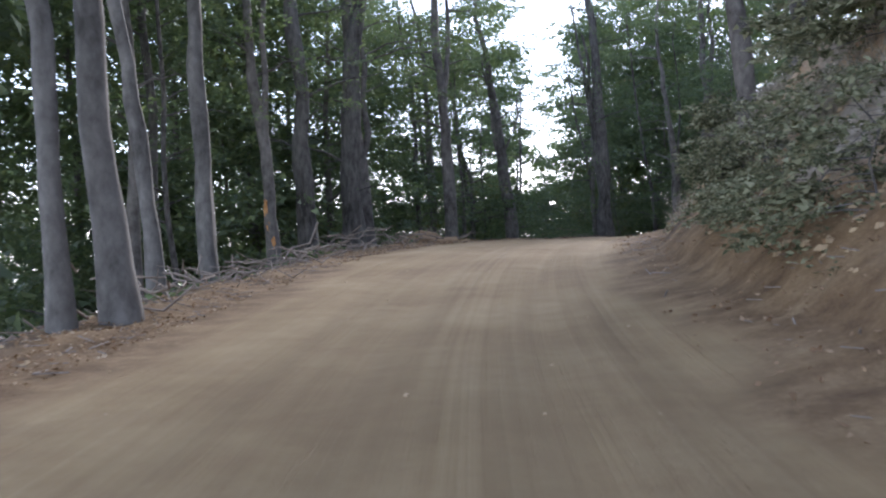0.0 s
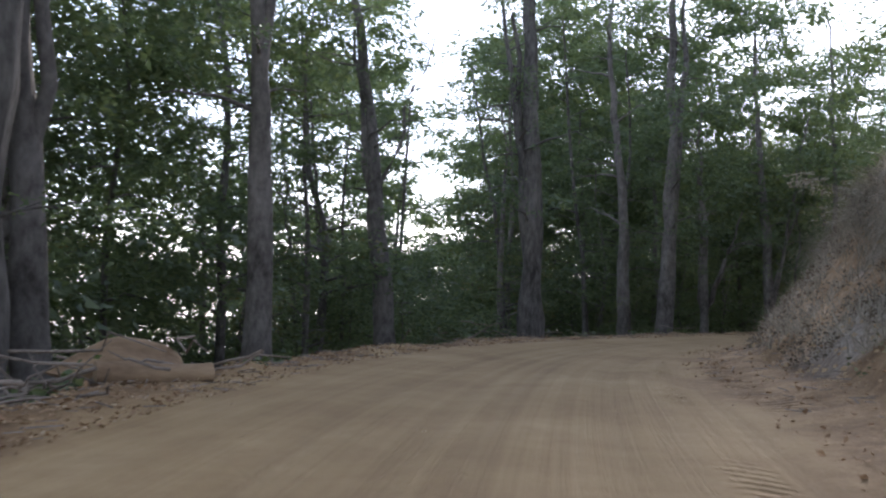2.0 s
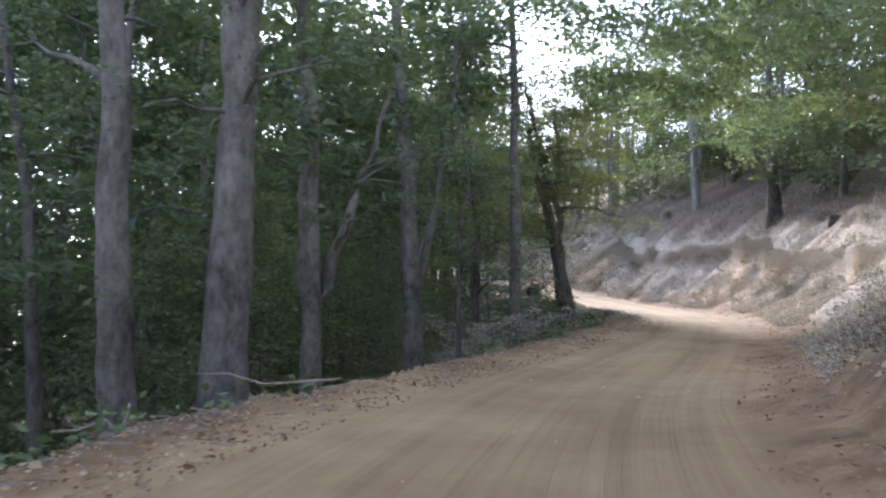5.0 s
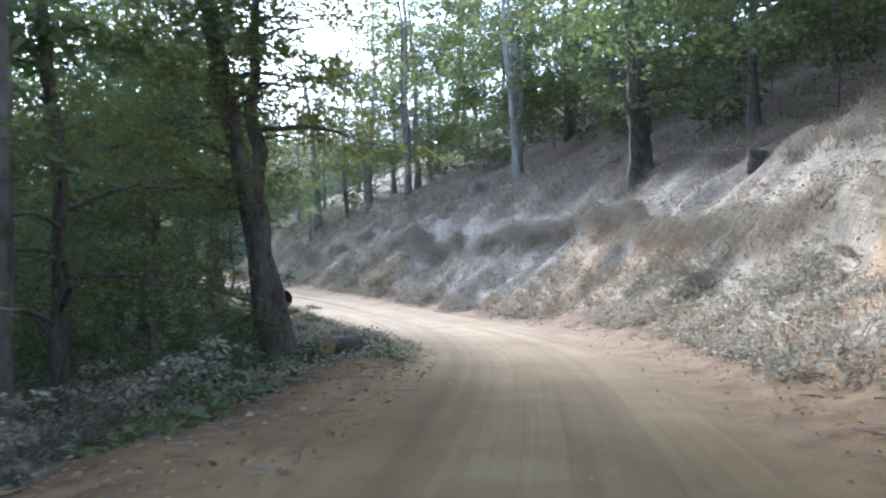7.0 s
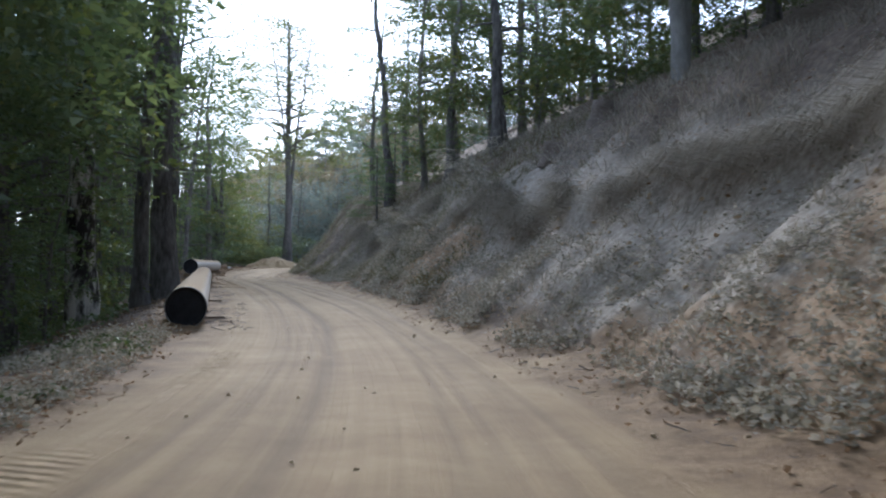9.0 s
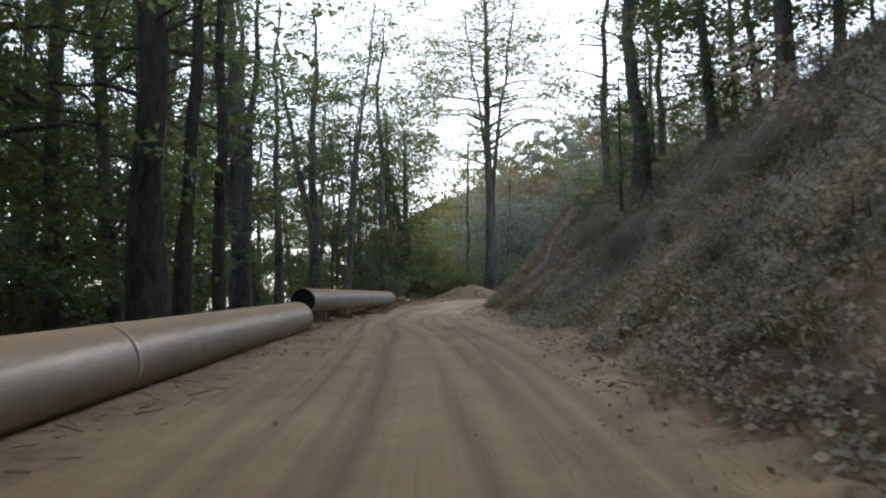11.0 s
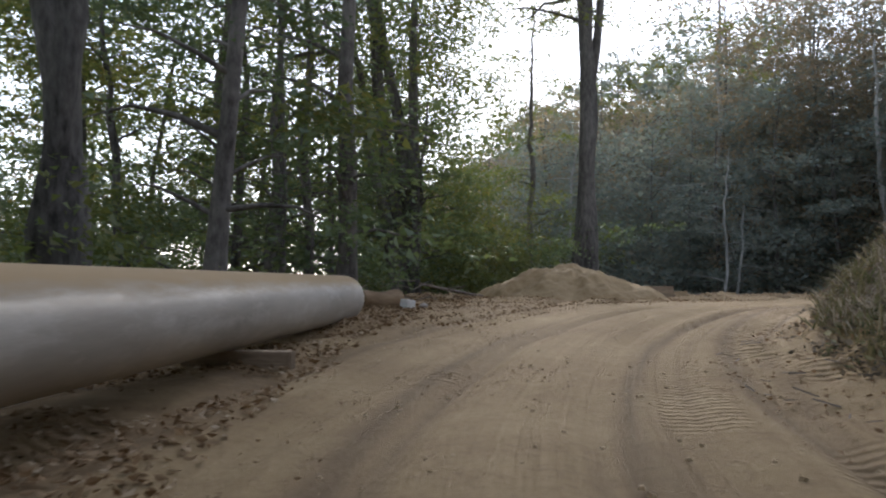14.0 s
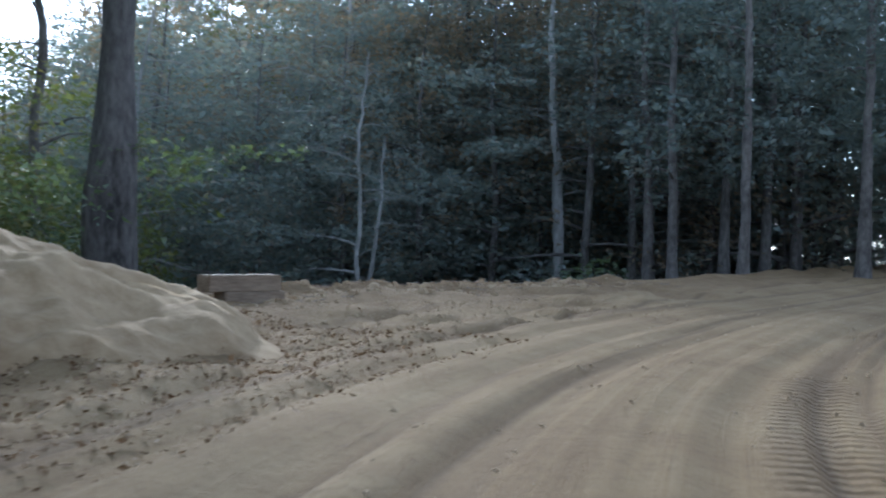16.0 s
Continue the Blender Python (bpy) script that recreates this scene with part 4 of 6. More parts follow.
# ---- forest: a few grown trees, copied over the slopes ----
protos = [make_tree("beech_tree", "tall forest beech with a leafy crown", 300 + k, (LEAF, LEAF, LEAF_WARM)[k % 3], (BARK, BARK_DARK)[k % 2], 19, 0.37, 1.6,
                    group="forest beeches", height=22 + k % 3, radius=0.26 + 0.04 * (k % 3), first=0.10 + 0.05 * (k % 4), limbs=26, limb_len=3.8, sides=8, steps=10, twigs=2, spare=True, bend=1.3, lean=(0.018 * (k - 3), 0.014 * (k % 3 - 1))) for k in range(7)]
low = [make_tree("young_beech", "young beech with flat leafy sprays", 340 + k, (LEAF, LEAF_WARM, GREEN_HERB)[k % 3], BARK_DARK, 15, 0.21, 1.0,
                 group="young beeches", height=6.5 + k, radius=0.06, first=0.14, limbs=24, limb_len=1.9, sides=5, steps=6, twigs=2, upward=0.3, bend=0.8, spare=True) for k in range(5)]
distant = [make_tree("forest_tree", "leafy beech on the opposite hillside", 360 + k, (LEAF_HAZED, LEAF_HAZED, LEAF_RUST)[k % 3], BARK_PALE if k == 3 else BARK_DARK, 19, 0.46, 2.0,
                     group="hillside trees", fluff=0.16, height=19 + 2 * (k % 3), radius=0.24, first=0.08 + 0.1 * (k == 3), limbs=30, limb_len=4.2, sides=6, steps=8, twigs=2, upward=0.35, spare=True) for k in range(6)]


slope = [make_tree("beech_tree", "tall forest beech on the lower slope", 380 + k, (LEAF, LEAF_WARM)[k % 2], BARK_DARK, 26, 0.55, 1.9, group="forest beeches",
                   height=23 + k, radius=0.28, first=0.2 + 0.06 * k, limbs=26, limb_len=4.2, sides=6, steps=8, twigs=2, upward=0.4, spare=True) for k in range(4)]


tall_far = [make_tree("forest_tree", "tall dark-stemmed beech on the opposite hillside", 370 + k, LEAF_HAZED, (BARK, BARK_DARK)[k % 2], 20, 0.42, 1.9, group="hillside trees", fluff=0.12,
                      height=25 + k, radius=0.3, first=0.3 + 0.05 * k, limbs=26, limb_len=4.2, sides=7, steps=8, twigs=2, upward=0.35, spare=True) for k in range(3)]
poles = [make_tree("beech_tree", "slim dark beech trunk in the shade of the woods", 390 + k, LEAF, (BARK_DARK, BARK)[k % 2], 24, 0.22, 1.3, group="forest beeches",
                   height=21 + k, radius=0.15 + 0.04 * k, first=0.3, limbs=20, limb_len=2.6, sides=8, steps=10, twigs=2, bend=1.2, spare=True, lean=(0.03 * (k - 1), 0.01)) for k in range(3)]


def forest(protos, count, s_range, d_range, near, seed, scale=(0.8, 1.15), keep=None):
    """Trees spread over a stretch of the plan, no two nearer than that."""
    r = np.random.default_rng(seed)
    placed = []
    used = set()
    tries = 0
    while len(placed) < count and tries < count * 60:
        tries += 1
        s, d = r.uniform(*s_range), d_range[0] + (d_range[1] - d_range[0]) * r.random() ** 1.3
        x, y = (float(v) for v in plan_xy(s, d))
        if keep and not keep(s, d, x, y):
            continue
        if any((x - a) ** 2 + (y - b) ** 2 < near * near for a, b in placed):
            continue
        placed.append((x, y))
        k = int(r.integers(len(protos)))
        turn, size = r.uniform(0, 360), r.uniform(*scale)
        if k not in used and protos[k].location.length == 0:
            used.add(k)
            put(protos[k], x, y, None, turn, size, 0.3)
        else:
            spread_copy([protos[k]], x, y, turn, size, r)


def pale_trunks_free(s, d, x, y):
    """Nothing stands before the pale trunks across the hollow."""
    for px, py in ((141.0, 245.5), (126.0, 245.6)):
        far = math.hypot(px - 94, py - 202)
        ux, uy = (px - 94) / far, (py - 202) / far
        if (x - 94) * ux + (y - 202) * uy < far - 1.0 and abs((x - 94) * uy - (y - 202) * ux) < 2.4:
            return False
    return True


def hillside(protos, count, reach, azimuth, near, seed, scale, beyond=False):
    """Trees across the hollow, in a fan seen from the cleared ground."""
    r = np.random.default_rng(seed)
    placed, tries = [], 0
    while len(placed) < count and tries < count * 60:
        tries += 1
        a, q = radians(r.uniform(*azimuth)), reach[0] + (reach[1] - reach[0]) * r.random() ** 1.2
        x, y = 94.0 + q * math.sin(a), 202.0 + q * math.cos(a)
        s, d = plan_sd(x, y)
        if d > -11 or not pale_trunks_free(s, d, x, y) or (not beyond and x - 0.3 * (y - 230) < 120 and y < 262) or any((x - u) ** 2 + (y - v) ** 2 < near * near for u, v in placed):
            continue
        placed.append((x, y))
        k = int(r.integers(len(protos)))
        if protos[k].location.length == 0:
            put(protos[k], x, y, None, r.uniform(0, 360), r.uniform(*scale), 0.3)
        else:
            spread_copy([protos[k]], x, y, r.uniform(0, 360), r.uniform(*scale), r)


def clear_of_view(s, d, x, y):
    """The open strip of sky over the road's end stays free."""
    return not ((s > 196 and abs((x - 83.7) * 0.967 - (y - 187.6) * 0.255) < 1.6 and y < 236) or (s > 222 and x > 91 and y < 229) or (s > 205 and 99.5 < x - 0.3 * (y - 230) < 116))


def opening(x, y, z):
    """The gap in the canopy beside the forked beech, where the sky shows."""
    return 2.9 < x - 0.06 * (y - 66) < 8.3 and 60 < y < 150 and z > 5.6


def ahead_of_start(s, d, x, y):
    """Left slope: only what the road looks towards."""
    return s > 1.9 * abs(d) - 8


forest(protos, 36, (15, 120), (-16, -38), 3.4, 1, keep=lambda s, d, x, y: ahead_of_start(s, d, x, y) and not opening(x, y, 9))
forest(poles, 14, (18, 84), (-11, -20), 2.4, 19, (0.8, 1.15), keep=lambda s, d, x, y: ahead_of_start(s, d, x, y) and not opening(x, y, 9))
forest(slope, 12, (60, 140), (-34, -70), 4.6, 2)
forest(protos, 24, (142, 238), (-8.6, -34), 3.4, 3, keep=clear_of_view)
forest(protos, 7, (212, 246), (-16, -40), 3.4, 18, keep=clear_of_view)
forest(slope, 5, (140, 225), (-34, -60), 5.5, 4, keep=clear_of_view)
forest(protos, 10, (146, 186), (-8.2, -11.5), 2.6, 14, (0.9, 1.2))
forest(protos, 26, (56, 112), (8, 32), 3.0, 5, (0.75, 1.1))
forest(protos, 9, (24, 58), (8, 20), 3.4, 28, (0.7, 1.0))
forest(protos, 26, (150, 212), (10.5, 32), 2.7, 6, (0.55, 0.95))
forest(protos, 28, (98, 152), (11.5, 36), 2.8, 16, (0.5, 0.9))
forest(low, 22, (14, 108), (-14, -26), 1.8, 7, keep=ahead_of_start)
forest(low, 9, (58, 84), (-15, -19), 2.2, 27, (0.7, 1.0))
forest(low, 16, (70, 108), (-9.5, -15), 1.8, 17, (0.4, 0.7))
forest(low, 22, (142, 240), (-9, -26), 2.0, 8, keep=clear_of_view)
forest(low, 10, (112, 145), (-7.5, -16), 1.8, 9, (0.5, 0.9))
forest(low, 22, (100, 212), (10, 20), 2.4, 10, (0.4, 0.8))
forest(low, 8, (226, 250), (-24, -34), 3.0, 11, (0.8, 1.3))
hillside(distant, 14, (58, 112), (7, 25), 5.0, 31, (1.1, 1.5), True)
hillside(distant, 50, (92, 200), (2, 58), 6.5, 33, (0.6, 0.9), True)
hillside(distant, 50, (62, 108), (22, 54), 4.2, 12, (0.95, 1.35))
hillside(tall_far, 26, (56, 100), (51, 76), 4.4, 16, (0.9, 1.2))
hillside(distant, 24, (72, 104), (34, 64), 4.6, 15, (1.45, 1.85))
forest(distant, 12, (232, 258), (-36, -64), 4.5, 13, (0.8, 1.1))

# shrubs that hang over the cut bank
silver = [make_tree("bank_shrub", "dusty silver-grey shrub overhanging the road from the bank", 410 + k, SILVER, BARK_DARK, 34, 0.24, 0.6, category="shrub", group="bank shrubs",
                    height=2.8, radius=0.04, first=0.1, limbs=18, limb_len=1.7, sides=5, steps=6, twigs=2, upward=0.1, bend=1.2, spare=True) for k in range(2)]
shrubs = [make_tree("bank_shrub", "dusty grey-green shrub hanging from the bank", 400 + k, DUSTY if k < 2 else GREEN_HERB, BARK_DARK, 24, 0.23, 0.8, category="shrub", group="bank shrubs",
                    height=2.6 + 0.5 * k, radius=0.04, first=0.1, limbs=18, limb_len=1.5, sides=5, steps=6, twigs=2, upward=0.1, bend=1.2, spare=True) for k in range(3)]
forest(silver, 11, (11, 20), (6.9, 8.4), 0.7, 21, (0.8, 1.15))
forest(silver, 9, (10.5, 19), (3.9, 5.2), 0.6, 221, (0.35, 0.62))
forest(shrubs, 5, (30, 50), (4.6, 7.5), 1.5, 22, (0.25, 0.45))
forest(shrubs[:2], 16, (96, 188), (5.0, 11.0), 2.2, 23, (0.25, 0.55))
forest(shrubs[:2], 9, (97, 105), (-6.5, -10.5), 1.0, 97, (0.4, 0.75))
forest(shrubs[2:], 8, (108, 128), (-6.2, -9.0), 1.4, 24, (0.35, 0.6))


def woods_band(name, label, material, count, s_rng, d_rng, low_high, size, seed, keep=None, per=24, over_road=True, gap=-0.35, bough=11):
    """Leafy mass of the woods beyond the single trees: boughs of layered sprays, with gaps between the boughs."""
    q = np.random.default_rng(seed)
    tips = []
    while len(tips) < count:
        s, d = q.uniform(*s_rng), d_rng[0] + (d_rng[1] - d_rng[0]) * q.random()
        x, y = (float(v) for v in plan_xy(s, d))
        g = float(ground_height(s, d))
        z = max(g + 0.4, (float(ground_height(s, 0.0)) if over_road else g) + low_high[0] + (low_high[1] - low_high[0]) * q.random())
        if (keep and not keep(s, d, x, y)) or opening(x, y, z) or bumps(x, y, 6.0, seed) + 0.5 * bumps(x, y, 2.5, seed + 1) < gap:
            continue
        turn = q.uniform(0, 6.28)
        out = np.array([math.cos(turn), math.sin(turn), 0.0])
        for _ in range(bough):
            off = q.normal(0, 1, 3) * [0.75, 0.75, 0.34] + out * q.uniform(-1.4, 1.6)
            t = turn + q.normal(0, 0.7)
            tips.append((np.array([x, y, z]) + off, np.array([math.cos(t), math.sin(t), q.normal(0, 0.3)])))
    tagged(new(name, crown_mesh(name, tips, material, round(per * 0.72), size * 0.92, 1.25, q, 0.7, 0.11)), label, "woods", kind="stuff")


woods_band("far_woods", "dense leafy woods falling away below the road", LEAF, 3000, (22, 150), (-14, -36), (-3.0, 16.0), 0.42, 51, ahead_of_start, gap=-0.7)
woods_band("far_woods", "shady boughs of the first slope below the road", LEAF, 2600, (14, 62), (-12, -36), (-5.0, 14.5), 0.46, 87, ahead_of_start, gap=-0.9, per=20)
woods_band("far_woods", "dark woods beside the first stretch of road", LEAF, 1500, (20, 50), (-15, -40), (-5.0, 17.0), 0.8, 120, ahead_of_start, gap=-1.5, per=14)
woods_band("far_woods", "leafy crowns on the slope inside the bend", LEAF, 2600, (80, 136), (-9, -42), (3.0, 22.0), 0.5, 88, gap=-0.9, per=18)
woods_band("far_woods", "shady crowns on the hill inside the bend", LEAF, 1500, (58, 116), (8, 30), (3.0, 17.0), 0.46, 89, over_road=False, gap=-0.9, per=20)
# Crowns above the view, added to keep skylight off the first trunks.
woods_band("far_woods", "unseen crowns shading the first stretch of road", LEAF, 900, (-15, 32), (-14, -2.5), (10.5, 20.0), 0.5, 90, gap=-1.5, per=18)
woods_band("far_woods", "dense dark woods behind the near pipe", LEAF, 2800, (124, 184), (-10, -42), (-4.0, 20.0), 0.5, 91, gap=-0.9, per=18)
woods_band("far_woods", "leafy woods behind the far pipe", LEAF, 3300, (166, 236), (-10, -46), (-4.0, 18.0), 0.46, 92, clear_of_view, gap=-0.4, per=18)
woods_band("far_woods", "yellowing crowns at the edge of the cleared ground", LEAF_SUN_TONED, 1100, (208, 240), (-15, -44), (-3.0, 16.0), 0.44, 99, clear_of_view, gap=-0.3, per=18)
woods_band("far_woods", "hazy woods deep in the valley behind the pipes", LEAF_HAZED, 3000, (150, 264), (-42, -84), (-14.0, 6.5), 1.2, 93, gap=-1.5, per=14)
woods_band("far_woods", "tall crowns inside the bend", LEAF, 2900, (84, 124), (-8.5, -36), (6.0, 25.0), 0.6, 101, gap=-1.5, per=16)
woods_band("far_woods", "crowns beyond the far pipe with sunlight in their leaf colour", LEAF_SUN_TONED, 900, (200, 238), (-9, -28), (4.0, 24.0), 0.5, 102, clear_of_view, gap=-0.3, per=16)
woods_band("far_woods", "crowns meeting over the bend", LEAF, 1200, (99, 121), (-7, 10), (10.5, 22.0), 0.46, 103, gap=-1.5, per=18)
woods_band("far_woods", "low bushes behind the pipes", LEAF_SUN_TONED, 1300, (140, 226), (-9, -22), (-3.0, 3.2), 0.34, 104, gap=-1.5, per=18)
woods_band("far_woods", "lacy crowns over the end of the far pipe", LEAF_SUN_TONED, 900, (225, 243), (-10, -24), (11.5, 27.0), 0.4, 124, per=14, gap=-0.25, bough=7)
woods_band("far_woods", "thin lacy foliage high round the great beech", LEAF_SUN_TONED, 420, (236, 262), (-12, -34), (13.0, 32.0), 0.4, 105, per=12, bough=5)
woods_band("far_woods", "leafy boughs hanging over the near pipe", LEAF, 800, (132, 166), (-11, -5.8), (5.0, 18.0), 0.42, 106, gap=-1.5)
woods_band("far_woods", "leafy crowns along the rim of the hill", LEAF_WARM, 2400, (138, 202), (10, 27), (2.0, 18.0), 0.48, 107, over_road=False, gap=-0.9, per=20)
woods_band("far_woods", "crowns of the deeper woods below the road", LEAF, 4200, (30, 165), (-26, -62), (-5.0, 24.0), 0.78, 86, ahead_of_start, per=18, gap=-0.75)
woods_band("far_woods", "dense leafy woods behind the pipes", LEAF_SUN_TONED, 1050, (142, 206), (-11, -34), (-2.0, 14.0), 0.42, 52, clear_of_view)
woods_band("far_woods", "pale green woods beyond the sand heap", LEAF_SUN_TONED, 800, (222, 262), (-32, -60), (-4.0, 11.0), 0.5, 53)
woods_band("far_woods", "leafy woods on the hill above the road", LEAF_WARM, 2900, (92, 208), (11, 38), (1.5, 17.0), 0.46, 54, over_road=False)
woods_band("far_woods", "dense leafy woods on the opposite hillside", LEAF_HAZED, 2100, (244, 330), (-30, -80), (0.3, 19.0), 0.62, 55, pale_trunks_free, over_road=False)
woods_band("far_woods", "leafy boughs closing over the inner bend", LEAF_SUN_TONED, 520, (96, 140), (-18, -6.0), (3.5, 15.0), 0.3, 56)

woods_band("far_woods", "dark dense boughs behind the near pipe", LEAF, 800, (124, 172), (-9, -22), (-1.5, 14.0), 0.36, 57)
woods_band("far_woods", "yellowing boughs behind the far pipe", LEAF_SUN_TONED, 560, (190, 216), (-10.5, -28), (-1.0, 16.0), 0.34, 58, clear_of_view)
woods_band("far_woods", "dark undergrowth of the slope below the road", LEAF, 2600, (18, 100), (-13.5, -30), (-4.5, 3.4), 0.36, 59, ahead_of_start, gap=-1.5)
woods_band("far_woods", "hazy woods deep in the valley", LEAF_HAZED, 3300, (10, 160), (-40, -80), (-15.0, 3.6), 1.3, 85, gap=-1.5, per=14)
woods_band("far_woods", "leafy boughs on the hill above the bend", LEAF_WARM, 800, (84, 150), (10, 28), (2.0, 14.0), 0.42, 60, over_road=False)
woods_band("far_woods", "green boughs over the far pipe", LEAF_SUN_TONED, 480, (166, 214), (-9.5, -20), (2.5, 15.0), 0.34, 62, clear_of_view)
woods_band("far_woods", "undergrowth beyond the sawn logs", LEAF, 600, (224, 254), (-15, -34), (-4.0, 4.5), 0.34, 63)
woods_band("far_woods", "leafy woods on the hill inside the bend", LEAF_WARM, 1300, (58, 112), (8, 28), (1.0, 16.0), 0.38, 64, over_road=False)
woods_band("far_woods", "leafy boughs reaching over the road from the hill", LEAF_WARM, 450, (116, 166), (9, 26), (7.0, 18.0), 0.36, 65)
woods_band("far_woods", "yellow-green crowns beyond the sand heap", LEAF_SUN_TONED, 900, (226, 256), (-20, -46), (3.0, 17.0), 0.42, 66, clear_of_view)
woods_band("far_woods", "hazy pale woods on the far hill", LEAF_HAZED, 600, (236, 262), (-52, -100), (-6.0, 10.0), 0.9, 67)
woods_band("far_woods", "leafy woods above the first cut bank", LEAF, 1100, (30, 80), (7.5, 22), (0.5, 11.0), 0.34, 68, over_road=False)
woods_band("far_woods", "dense leafy woods on the opposite hillside", LEAF_HAZED, 1300, (262, 312), (-22, -50), (0.3, 19.0), 0.5, 69, pale_trunks_free, over_road=False, gap=-1.5)
woods_band("far_woods", "dark leafy slope below the bend", LEAF, 1200, (62, 132), (-13, -34), (-7.0, 2.6), 0.36, 70, gap=-1.5)
woods_band("far_woods", "high leafy boughs over the bend", LEAF_WARM, 450, (106, 166), (9, 28), (8.5, 20.0), 0.38, 71)


def woods_fan(label, material, count, reach, azimuth, high, size, seed, low=0.3):
    """Leafy mass across the hollow, in a fan seen from the cleared ground."""
    q = np.random.default_rng(seed)
    tips = []
    for _ in range(count):
        a, r = radians(q.uniform(*azimuth)), q.uniform(*reach)
        x, y = 94.0 + r * math.sin(a), 202.0 + r * math.cos(a)
        turn = q.uniform(0, 6.28)
        tips.append((np.array([x, y, ground_z(x, y) + low + high * q.random()]), np.array([math.cos(turn), math.sin(turn), q.normal(0, 0.4)])))
    tagged(new("far_woods", crown_mesh("far_woods", tips, material, 20, size * 1.08, 1.5, q, 0.9, 0.17)), label, "woods", kind="stuff")


woods_fan("dense leafy woods where the road turns away", LEAF_HAZED, 1500, (50, 96), (50, 76), 19.0, 0.5, 72, 6.5)
woods_fan("dense pale crowns on the opposite hillside", LEAF_HAZED, 2400, (64, 104), (20, 54), 15.0, 0.46, 95)
woods_fan("yellow-green woods beyond the sand heap", LEAF_SUN_TONED, 1500, (44, 82), (-10, 26), 13.0, 0.45, 108)
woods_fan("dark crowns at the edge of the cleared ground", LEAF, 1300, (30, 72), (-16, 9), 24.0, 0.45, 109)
woods_fan("yellow-green young trees behind the beech clump", LEAF_SUN_TONED, 1100, (31, 46), (7, 19), 9.5, 0.3, 121)
woods_fan("layered leafy boughs round the beech clump", LEAF_SUN_TONED, 900, (26, 42), (1, 13), 24.0, 0.32, 122, 3.0)
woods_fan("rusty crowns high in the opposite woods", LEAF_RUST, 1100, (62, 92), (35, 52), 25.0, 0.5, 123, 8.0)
woods_fan("high crowns of the opposite woods", LEAF_HAZED, 1700, (72, 110), (36, 76), 25.0, 0.6, 100)
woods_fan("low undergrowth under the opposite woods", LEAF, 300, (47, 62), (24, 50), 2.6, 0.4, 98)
woods_fan("dense crowns closing the view where the road turns away", LEAF_HAZED, 1300, (90, 124), (46, 78), 30.0, 0.9, 94)
woods_fan("hazy woods high on the opposite hillside", LEAF_HAZED, 1900, (76, 172), (3, 72), 13.0, 1.0, 74)
woods_fan("crowns on the hill beyond the sand heap with sunlight in their leaf colour", LEAF_SUN_TONED, 1700, (84, 225), (0, 36), 10.0, 1.0, 78)
woods_band("far_woods", "high green crowns behind the far pipe", LEAF, 480, (184, 214), (-11, -30), (5.0, 18.0), 0.36, 79, clear_of_view)
woods_band("far_woods", "leafy woods behind the first cut bank", LEAF, 700, (20, 52), (9, 22), (2.0, 12.0), 0.4, 77, over_road=False)
woods_band("far_woods", "dark crowns of the woods below the road", LEAF, 2000, (16, 74), (-12.5, -34), (5.0, 19.0), 0.44, 75, ahead_of_start, gap=-0.7)
woods_band("far_woods", "dull green crowns high on the hill past the bend", LEAF_WARM, 1100, (98, 130), (12, 40), (8.0, 26.0), 0.7, 125, gap=-1.5, per=14)
woods_band("far_woods", "leafy crowns on the hill past the bend", LEAF_WARM, 900, (98, 142), (6, 30), (9.0, 21.0), 0.5, 76)
woods_band("far_woods", "leafy boughs meeting high over the road", LEAF, 1000, (62, 124), (-7, 12), (8.5, 19.0), 0.34, 73)

